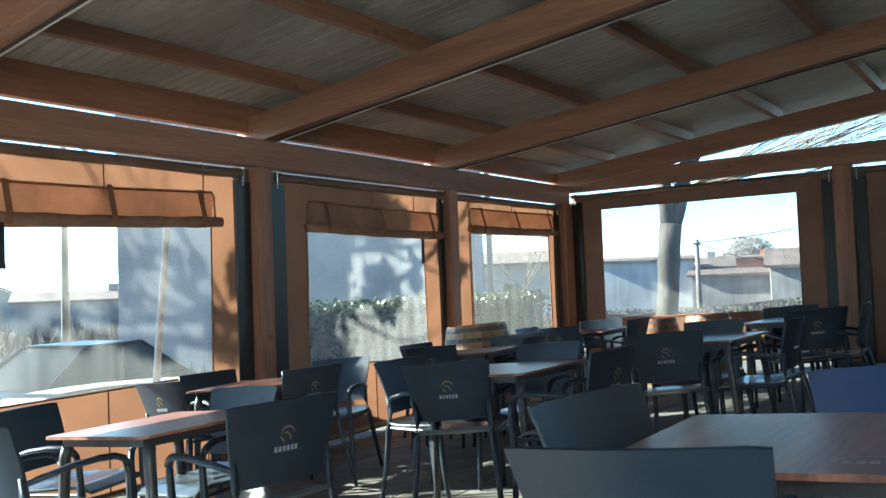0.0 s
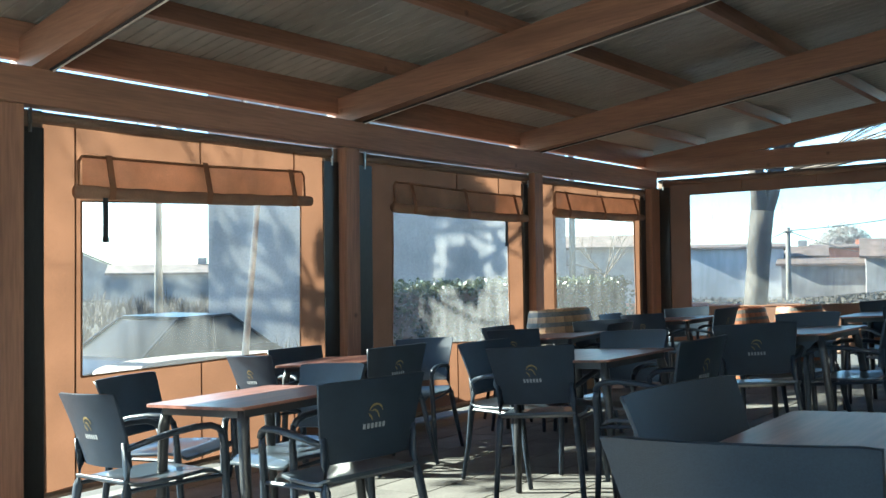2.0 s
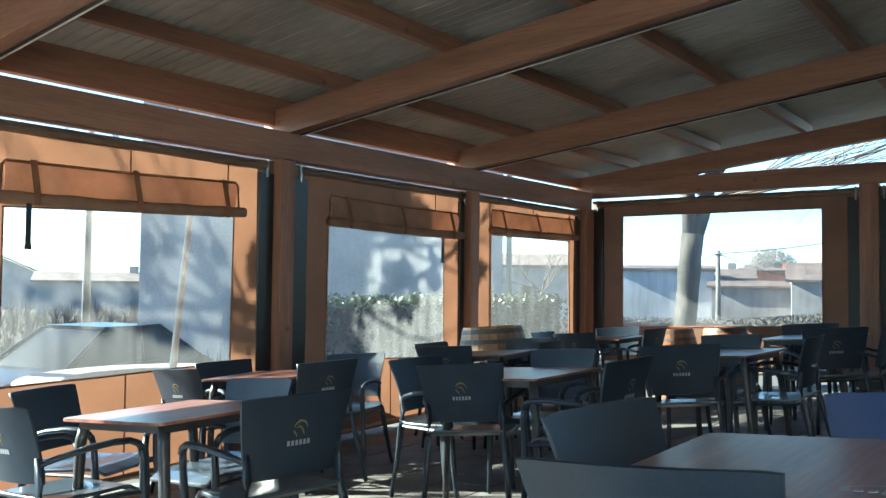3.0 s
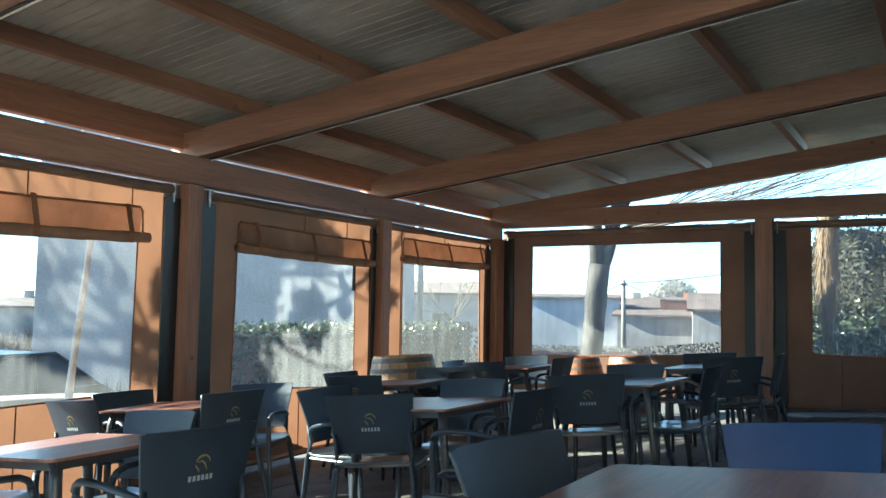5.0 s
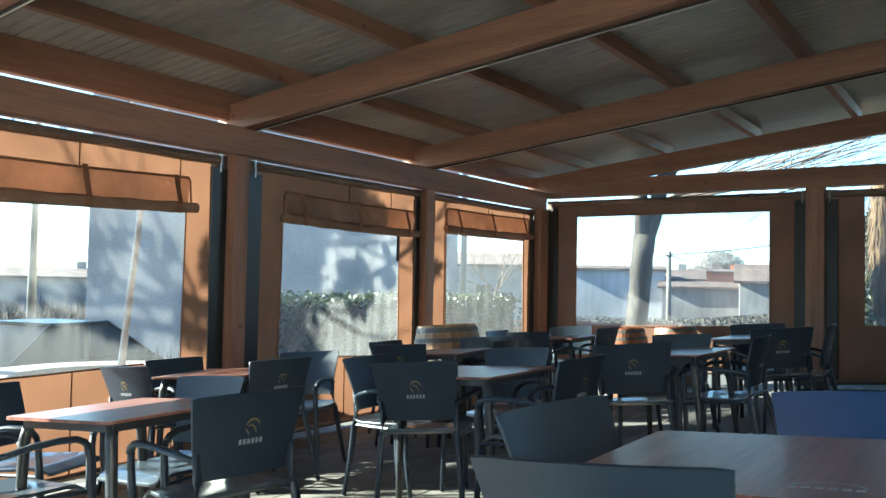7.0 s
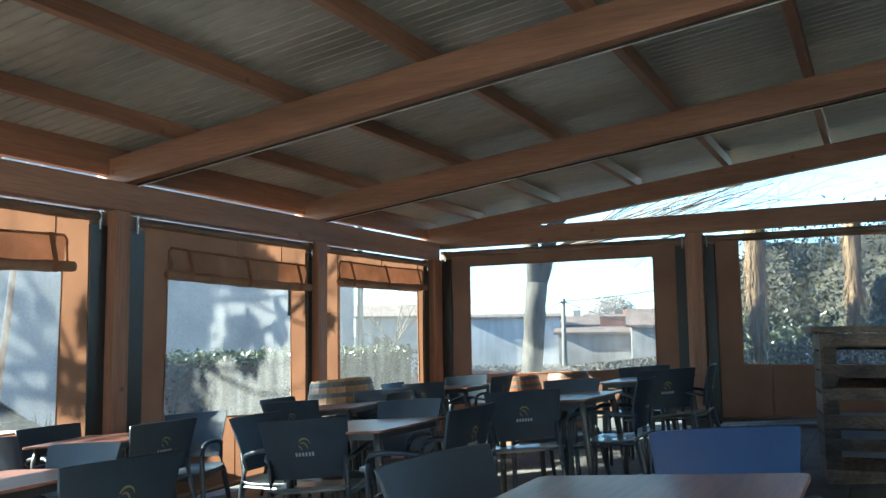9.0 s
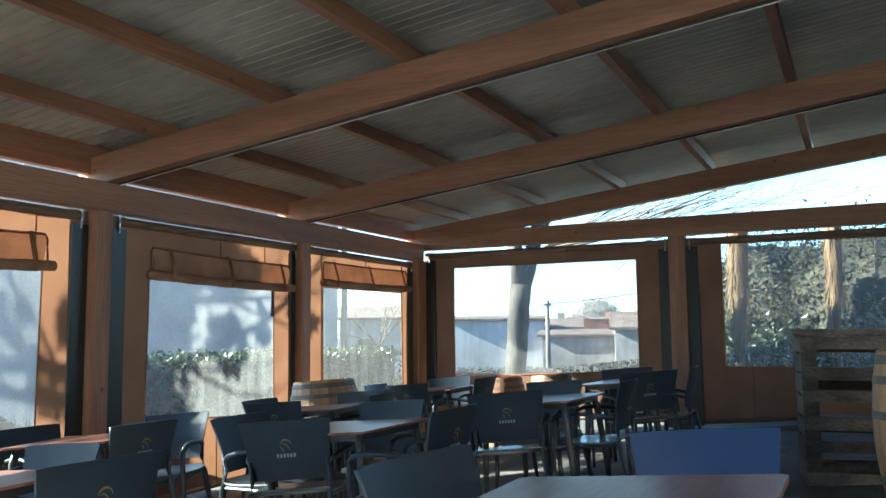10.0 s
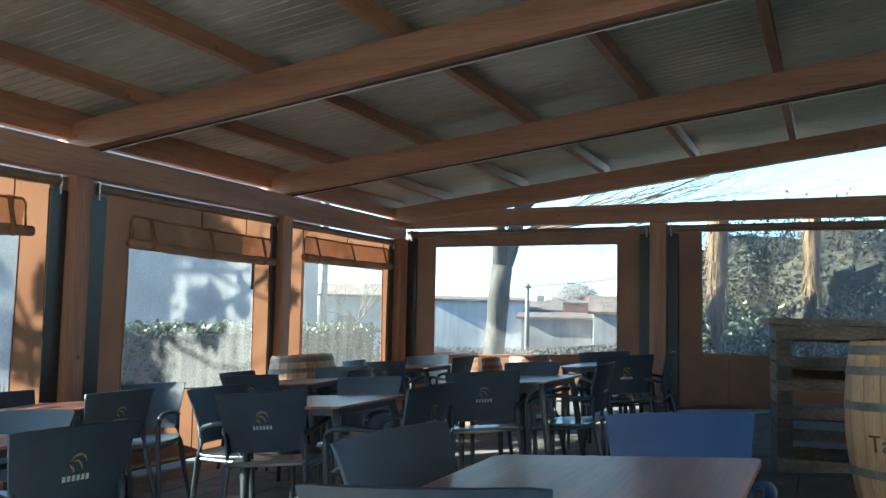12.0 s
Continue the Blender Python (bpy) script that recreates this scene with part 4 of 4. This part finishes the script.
for brg, dist, w, h, n, seed in ((84.2, 13.1, 0.85, 1.25, 3400, 21), (86.9, 13.3, 0.8, 1.1, 2600, 23), (89.8, 13.1, 0.9, 1.2, 3400, 22)):
    rng = random.Random(seed)
    sx, sy, sz = at(brg, dist)
    sh = thing("shrub", "leafy evergreen shrub at the foot of the palm trunks", "shrub", "shrubs beyond the end", m=Matrix.Translation((sx, sy, sz)))
    bm = bmesh.new()
    for a in range(6):
        tube(bm, [(0, 0, -0.05), (0.2 * math.cos(a), 0.2 * math.sin(a), h * 0.4), (0.4 * math.cos(a), 0.4 * math.sin(a), h * 0.8)], [0.03, 0.02, 0.008], 5)
    part("stem", bm, M_BARK_DK, sh)
    bm = bmesh.new()
    leaf_cloud(bm, (0, 0, h * 0.58), (w, w, h * 0.55), n, 0.06, rng, 0.1)
    part("foliage", bm, M_HEDGE, sh, "glossy green leaves")

# clipped hedge beyond the orange curtains
rng = random.Random(77)
hx0, hx1, hy = 7.7, 15.5, 8.9
hg = ground_height(9, hy)
hedge = thing("hedge", "clipped evergreen hedge glinting in the sun", "hedge", m=Matrix.Translation((hx0, hy, hg)))
bm = bmesh.new()
box(bm, 0.1, hx1 - hx0 - 0.1, -0.32, 0.32, -0.05, 1.44)
soften(bm, 0.12, 3)
part("inner_mass", bm, M_BARK_DK, hedge, "dark inner branches")
bm = bmesh.new()
for k in range(10000):
    x = rng.uniform(0, hx1 - hx0)
    side = rng.random()
    if side < 0.45:
        p = Vector((x, rng.uniform(-0.42, 0.42), 1.5 + rng.gauss(0, 0.05)))
    else:
        p = Vector((x, -0.38 + rng.gauss(0, 0.05), rng.uniform(0, 1.54)))
    u = Vector((rng.gauss(0, 1), rng.gauss(0, 1), rng.gauss(0, 1))).normalized()
    w = u.cross(Vector((rng.gauss(0, 1), rng.gauss(0, 1), rng.gauss(0, 1)))).normalized()
    s = rng.uniform(0.025, 0.06)
    v = [bm.verts.new(q) for q in (p - u * s, p + w * s * 0.5, p + u * s, p - w * s * 0.5)]
    bm.faces.new((v[0], v[1], v[2]))
    bm.faces.new((v[0], v[2], v[3]))
part("foliage", bm, M_HEDGE, hedge, "small glossy hedge leaves")

# round stone ring outside the sunny window
rz = ground_height(5.05, 8.4)
ring = thing("stone_ring", "round pale stone planter ring in full sun", "planter", m=Matrix.Translation((5.05, 7.08, rz)))
top_z = 0.21 - rz
bm = bmesh.new()
lathe(bm, [(1.36, -0.05), (1.36, top_z - 0.1), (1.41, top_z - 0.09), (1.42, top_z - 0.01), (1.40, top_z), (1.0, top_z), (0.98, top_z - 0.01), (0.98, 0.0)], 56, cap=False)
part("ring_wall", bm, M_STONE, ring, smooth=False)
bm = bmesh.new()
lathe(bm, [(0.001, top_z - 0.07), (0.985, top_z - 0.09)], 40, cap=False)
part("soil", bm, M_SCRUB, ring, "dry soil inside the ring")

# low scrub before the far houses
rng = random.Random(8)
bm = bmesh.new()
for k in range(7000):
    b, d = rng.uniform(18, 66), rng.uniform(12.5, 30)
    x, y, z = at(b, d)
    h = rng.uniform(0.1, 0.55)
    s = 0.02 + 0.03 * rng.random()
    dx, dy = rng.gauss(0, 0.16), rng.gauss(0, 0.16)
    v = [bm.verts.new(p) for p in ((x - s, y, z - 0.02), (x + s, y, z - 0.02), (x + dx + s * 0.4, y + dy, z + h), (x + dx - s * 0.4, y + dy, z + h))]
    bm.faces.new(v)
solid("dry_grass", bm, M_SCRUB, "dry winter grass and weeds on the open ground", "grass", "stuff")


bm = bmesh.new()
for k in range(1300):
    b, d = rng.uniform(17, 43), rng.choice((rng.uniform(14.5, 27), rng.uniform(27, 60)))
    x, y, z = at(b, d)
    h = rng.uniform(0.35, 1.05) * (1 + max(0, d - 27) / 40)
    for q in range(22):
        a, r = rng.uniform(0, 6.28), rng.uniform(0.1, 0.55) * h
        p = Vector((x + 0.1 * math.cos(a), y + 0.1 * math.sin(a), z + rng.uniform(0, 0.4) * h))
        e = Vector((x + r * math.cos(a), y + r * math.sin(a), z + rng.uniform(0.4, 1.0) * h))
        w = Vector((-math.sin(a), math.cos(a), 0.3)) * rng.uniform(0.015, 0.045)
        v = [bm.verts.new(c) for c in (p - w, p + w, e)]
        bm.faces.new(v)
solid("bare_bushes", bm, M_BARK_DK, "tangled bare winter bushes on the open ground", "bushes", "stuff")


def house(name, label, brg, dist, turn, w, d, eaves, ridge, wall_mat, roof_mat=None, windows=0, base=None):
    """A plain house: walls, gabled roof with overhang, and windows on its front (local -y)."""
    x, y, z = at(brg, dist)
    z = z if base is None else base
    th = thing(name, label, "house", m=Matrix.Translation((x, y, z)) @ pose(0, 0, 0, 0, 0, turn))
    bm = bmesh.new()
    e, r = eaves - z, ridge - z
    v = [bm.verts.new(p) for p in ((-w / 2, -d / 2, -0.5), (w / 2, -d / 2, -0.5), (w / 2, d / 2, -0.5), (-w / 2, d / 2, -0.5), (-w / 2, -d / 2, e), (w / 2, -d / 2, e), (w / 2, d / 2, e), (-w / 2, d / 2, e), (-w / 2, 0, r), (w / 2, 0, r))]
    for f in ((0, 1, 5, 4), (2, 3, 7, 6), (1, 2, 6, 9, 5), (3, 0, 4, 8, 7), (4, 5, 9, 8), (6, 7, 8, 9)):
        bm.faces.new([v[i] for i in f])
    part("wall", bm, wall_mat, th)
    bm = bmesh.new()
    o = 0.35
    for s in (-1, 1):
        k = (r - e) / (d / 2)
        q = [(-w / 2 - o, s * (d / 2 + o), e - k * o + 0.05), (w / 2 + o, s * (d / 2 + o), e - k * o + 0.05), (w / 2 + o, 0, r + 0.05), (-w / 2 - o, 0, r + 0.05)]
        a = [bm.verts.new(p) for p in q]
        b = [bm.verts.new((p[0], p[1], p[2] + 0.16)) for p in q]
        bm.faces.new(a)
        bm.faces.new(b[::-1])
        for i in range(4):
            bm.faces.new((a[i], a[(i + 1) % 4], b[(i + 1) % 4], b[i]))
    roof = part("roof", bm, roof_mat or M_TILE, th, "weathered tiled roof")
    bm = block(w * 0.2, w * 0.2 + 0.7, -0.2, 0.5, r - 0.3, r + 0.7)
    part("chimney", bm, wall_mat, roof)
    for k in range(windows):
        wx = -w / 2 + w * (k + 0.5) / windows
        bm = block(wx - 0.5, wx + 0.5, -d / 2 - 0.03, -d / 2 + 0.02, e * 0.35, e * 0.35 + 1.2)
        win = part("window", bm, M_PANE, th, "dark window")
        bm = bmesh.new()
        for x0, x1, z0, z1 in ((-0.58, 0.58, -0.1, 0.0), (-0.58, 0.58, 1.2, 1.28), (-0.58, -0.5, 0.0, 1.2), (0.5, 0.58, 0.0, 1.2)):
            box(bm, wx + x0, wx + x1, -d / 2 - 0.06, -d / 2 + 0.01, e * 0.35 + z0, e * 0.35 + z1)
        part("frame", bm, wall_mat, win)
    return th


# towards the sunny side: a tall shaded building, a gabled house, low sheds
house("town_building", "tall grey plastered building in shade beyond the hedge", 45.1, 24.0, -45, 8.4, 8, 8.5, 10.5, mat("worn_grey_plaster", (0.38, 0.355, 0.335), 0.85, 0.25, 0.8, 0.25, 20), windows=0)
house("gabled_house", "far house with a low gable against bright sky", 24.0, 95, 62, 11, 14, 1.2, 4.3, M_PLASTER_DK, windows=2)
house("low_shed", "long low shed under the sky beside the pole", 31.2, 70, -30, 9, 8, 0.9, 1.5, M_PLASTER_DK, windows=0)
house("gabled_house", "pale house with a chimney beyond the bare tree", 60.6, 60, -62, 7, 7, 2.3, 3.1, M_PLASTER_DK, windows=2)
# beyond the end: a row of low houses in shade
house("low_house", "blue-grey shaded low house across the open ground", 67.6, 70, -70, 7.5, 8, 2.3, 2.6, mat("blue_grey_plaster", (0.42, 0.44, 0.47), 0.85, 0.2, 0.5, 0.2, 12), windows=0)
house("low_house", "dark barn with a shallow tiled roof", 70.6, 78, -72, 6.5, 9, 1.7, 2.5, M_PLASTER_DK, windows=1)
house("low_house", "salmon-coloured house behind a barn with sunlight put into its colour", 74.1, 100, -74, 6, 8, 2.75, 3.05, M_BRICKISH, windows=0)
house("low_house", "long dark barn hiding the foot of a salmon house", 73.9, 66, -73, 7.5, 5, 1.05, 1.4, M_PLASTER_DK, windows=0)
house("low_house", "grey-brown house with a gable rising towards the street", 78.3, 62, -75, 6.5, 9, 1.5, 2.6, M_PLASTER_DK, windows=1)
# dark belt of scrub and low walls in front of them
rng = random.Random(91)
bm = bmesh.new()
for k in range(26000):
    b, d = rng.uniform(62, 81), rng.uniform(34, 52)
    x, y, z = at(b, d)
    p = Vector((x, y, z + rng.uniform(0, 0.75)))
    u = Vector((rng.gauss(0, 1), rng.gauss(0, 1), rng.gauss(0, 1))).normalized() * rng.uniform(0.025, 0.08)
    w = u.cross(Vector((0, 0, 1))) * 0.5 + Vector((0, 0, 0.08))
    v = [bm.verts.new(q) for q in (p - u, p + w, p + u)]
    bm.faces.new(v)
solid("far_bushes", bm, mat("brown_winter_bush", (0.075, 0.066, 0.055), 0.9, 0.3, 2, 0.3, 10), "dark belt of low bushes in front of the houses", "bushes", "stuff")
wx, wy, wz = at(71.5, 26)
bm = bmesh.new()
for k in range(12):
    box(bm, -5 + 0.84 * k, -5 + 0.84 * k + 0.82, -0.12, 0.12, -0.2, 0.62 + 0.02 * (k % 3))
solid("garden_wall", bm, M_BRICKISH, "low salmon brick garden wall beyond the plane tree", "wall", m=Matrix.Translation((wx, wy, wz)) @ pose(0, 0, 0, 0, 0, -71))
# round far tree
rng = random.Random(17)
tx, ty, tz = at(74.2, 115)
ft = thing("far_tree", "rounded bushy tree above the roofs", "tree", m=Matrix.Translation((tx, ty, tz)))
bm = bmesh.new()
tube(bm, [(0, 0, -0.2), (0, 0, 1.5), (0.1, 0, 5.0)], [0.3, 0.25, 0.12], 7)
part("trunk", bm, M_BARK_DK, ft)
bm = bmesh.new()
leaf_cloud(bm, (0, 0, 5.6), (2.7, 2.7, 2.0), 5200, 0.15, rng, 0.1)
leaf_cloud(bm, (-3.9, 1, 4.6), (2.6, 2.0, 1.2), 2400, 0.15, rng, 0.1)
# crown colour paled in place of haze over the distance
part("crown", bm, mat("haze_paled_crown", (0.34, 0.31, 0.29), 0.9, 0.3, 1.5, 0.3, 10, translucent=0.3), ft, "grey-brown crown paled to stand for distance haze")


def utility_pole(brg, dist, ztop, r, wires):
    x, y, z = at(brg, dist)
    th = thing("utility_pole", "weathered utility pole with slack wires", "pole", m=Matrix.Translation((x, y, z)))
    bm = bmesh.new()
    tube(bm, [(0, 0, -0.1), (0, 0, (ztop - z) / 2), (0, 0, ztop - z)], [r * 1.2, r, r * 0.85], 8)
    part("pole", bm, M_POLE, th, smooth=True)
    bm = bmesh.new()
    box(bm, -0.5, 0.5, -0.05, 0.05, ztop - z - 0.25, ztop - z - 0.17)
    part("crossarm", bm, M_POLE, th)
    for (b2, d2, z2, sag) in wires:
        p, q = Vector((x, y, ztop - 0.15)), Vector(at(b2, d2, z2))
        pts = [p.lerp(q, k / 14) - Vector((x, y, z)) - Vector((0, 0, sag * 4 * (k / 14) * (1 - k / 14))) for k in range(15)]
        bm = bmesh.new()
        tube(bm, pts, 0.022, 4)
        part("wire", bm, M_STRAP, th, "thin dark wire")


utility_pole(70.95, 42, 2.85, 0.12, [(74.9, 62, 1.95, 0.1), (66.5, 60, 2.3, 0.3), (90, 40, 5.2, 0.5)])
utility_pole(30.2, 24, 5.6, 0.10, [(18, 30, 3.0, 0.2), (40, 28, 2.6, 0.2), (41, 28, 2.9, 0.25)])
utility_pole(57.4, 20, 6.0, 0.07, [])


def parked_car(x, y, turn):
    th = thing("parked_car", "dark parked car with sunlit window edges", "car", m=Matrix.Translation((x, y, ground_height(x, y))) @ pose(0, 0, 0, 0, 0, turn))
    side = [(-2.05, 0.35), (-2.08, 0.62), (-1.95, 0.82), (-1.15, 0.92), (1.75, 0.95), (2.02, 0.8), (2.06, 0.4)]
    bm = bmesh.new()
    rows = [[bm.verts.new((px, s * (0.84 if 0.5 < pz < 0.9 else 0.8), pz)) for px, pz in side] for s in (-1, 1)]
    n = len(side)
    for i in range(n - 1):
        bm.faces.new((rows[0][i], rows[0][i + 1], rows[1][i + 1], rows[1][i]))
    bm.faces.new((rows[0][n - 1], rows[0][0], rows[1][0], rows[1][n - 1]))
    for r in rows:
        bm.faces.new(r)
    soften(bm, 0.06, 3)
    part("body", bm, M_CARPAINT, th, smooth=True)
    roofp = [(-0.95, 0.9), (-0.2, 1.4), (0.9, 1.44), (1.7, 0.93)]
    bm = bmesh.new()
    rows = [[bm.verts.new((px, s * (0.74 if pz < 1 else 0.6), pz)) for px, pz in roofp] for s in (-1, 1)]
    for i in range(3):
        bm.faces.new((rows[0][i], rows[0][i + 1], rows[1][i + 1], rows[1][i]))
    for r in rows:
        bm.faces.new(r)
    bm.faces.new((rows[0][3], rows[0][0], rows[1][0], rows[1][3]))
    soften(bm, 0.03, 2)
    cab = part("cabin_glass", bm, M_CARGLASS, th, "dark car windows", smooth=True)
    bm = bmesh.new()
    for s in (-1, 1):
        tube(bm, [(-0.97, s * 0.75, 0.91), (-0.21, s * 0.61, 1.405), (0.9, s * 0.61, 1.445), (1.7, s * 0.74, 0.94)], 0.025, 6)
        tube(bm, [(0.45, s * 0.74, 0.92), (0.5, s * 0.61, 1.43)], 0.025, 6)
    box(bm, -0.15, 0.88, -0.6, 0.6, 1.41, 1.455)
    part("roof_pillars", bm, M_CARPAINT, th)
    for sx in (-1.3, 1.3):
        for s in (-1, 1):
            bm = bmesh.new()
            tube(bm, [(sx, s * 0.66, 0.31), (sx, s * 0.86, 0.31)], 0.31, 18)
            w = part("wheel", bm, M_TYRE, th, "black tyre")
            bm = bmesh.new()
            tube(bm, [(sx, s * 0.861, 0.31), (sx, s * 0.872, 0.31)], 0.19, 14)
            part("rim", bm, M_HOOP, w)
    for s in (-1, 1):
        bm = block(-2.1, -2.0, s * 0.6 - 0.14, s * 0.6 + 0.14, 0.6, 0.72, 0.02)
        part("headlight", bm, M_HOOP, th)


parked_car(6.76, 11.7, 12)


# text burnt into the golden barrel
ft_data = bpy.data.curves.new("burnt_lettering", "FONT")
ft_data.body = "Ta"
ft_data.size, ft_data.extrude = 0.115, 0.001
ft_tmp = bpy.data.objects.new("burnt_lettering", ft_data)
scene.collection.objects.link(ft_tmp)
bpy.context.view_layer.update()
tme = bpy.data.meshes.new_from_object(ft_tmp.evaluated_get(bpy.context.evaluated_depsgraph_get()))
bpy.data.objects.remove(ft_tmp)
M_BURN = mat("burnt_mark", (0.05, 0.03, 0.02), 0.8, 0.2, 10, 0.1, 60)
tme.materials.clear()
tme.materials.append(M_BURN)
R_B = 0.3585
for v in tme.vertices:
    a = radians(94) + (v.co.x) / R_B
    v.co = Vector(((R_B + v.co.z) * math.cos(a), (R_B + v.co.z) * math.sin(a), 0.42 + v.co.y))
lt = new("burnt_lettering", tme)
lt.parent = big_barrel
lt["label"] = "dark burnt letters"

# ---- floor pavers ----
PW, PD = 0.60, 0.40


def paver_mesh():
    bm = bmesh.new()
    box(bm, 0.006, PW - 0.006, 0.006, PD - 0.006, -0.03, 0.0)
    top = [f for f in bm.faces if f.calc_center_median().z > -0.001]
    bmesh.ops.inset_region(bm, faces=top, thickness=0.006, depth=0.0)
    for v in bm.verts:
        if v.co.z > -0.001 and (v.co.x < 0.009 or v.co.x > PW - 0.009 or v.co.y < 0.009 or v.co.y > PD - 0.009):
            v.co.z = -0.004
    return mesh_of(bm, "paver", M_PAVER)


pv = paver_mesh()
rng = random.Random(4)
rest = bmesh.new()
count = 0
j = 0
y = Y0
while y < Y1 - 0.05:
    x = X0 - (0.3 if j % 2 else 0.0)
    while x < X1:
        if x >= X0 - 0.01 and x + PW <= X1 + 0.001 and y + PD <= Y1:
            lift = rng.uniform(-0.0015, 0.0015)
            m = Matrix.Translation((x, y, fl(x, y) + lift)) @ TILT_M
            if 1.2 < x < 10.0 and 0.3 < y < 5.4 and count < 300 and (x > 1.2):
                ob = new("paver", pv)
                ob.parent = floor
                ob.matrix_world = m
                count += 1
            else:
                c = [m @ Vector(p) for p in ((0.006, 0.006, 0), (PW - 0.006, 0.006, 0), (PW - 0.006, PD - 0.006, 0), (0.006, PD - 0.006, 0))]
                d = [p - Vector((0, 0, 0.012)) for p in c]
                c, d = [rest.verts.new(p) for p in c], [rest.verts.new(p) for p in d]
                rest.faces.new(c)
                for i in range(4):
                    rest.faces.new((c[i], d[i], d[(i + 1) % 4], c[(i + 1) % 4]))
        x += PW
    y += PD
    j += 1
r = part("outer_pavers", rest, M_PAVER, floor)
tagged(r, kind="stuff")
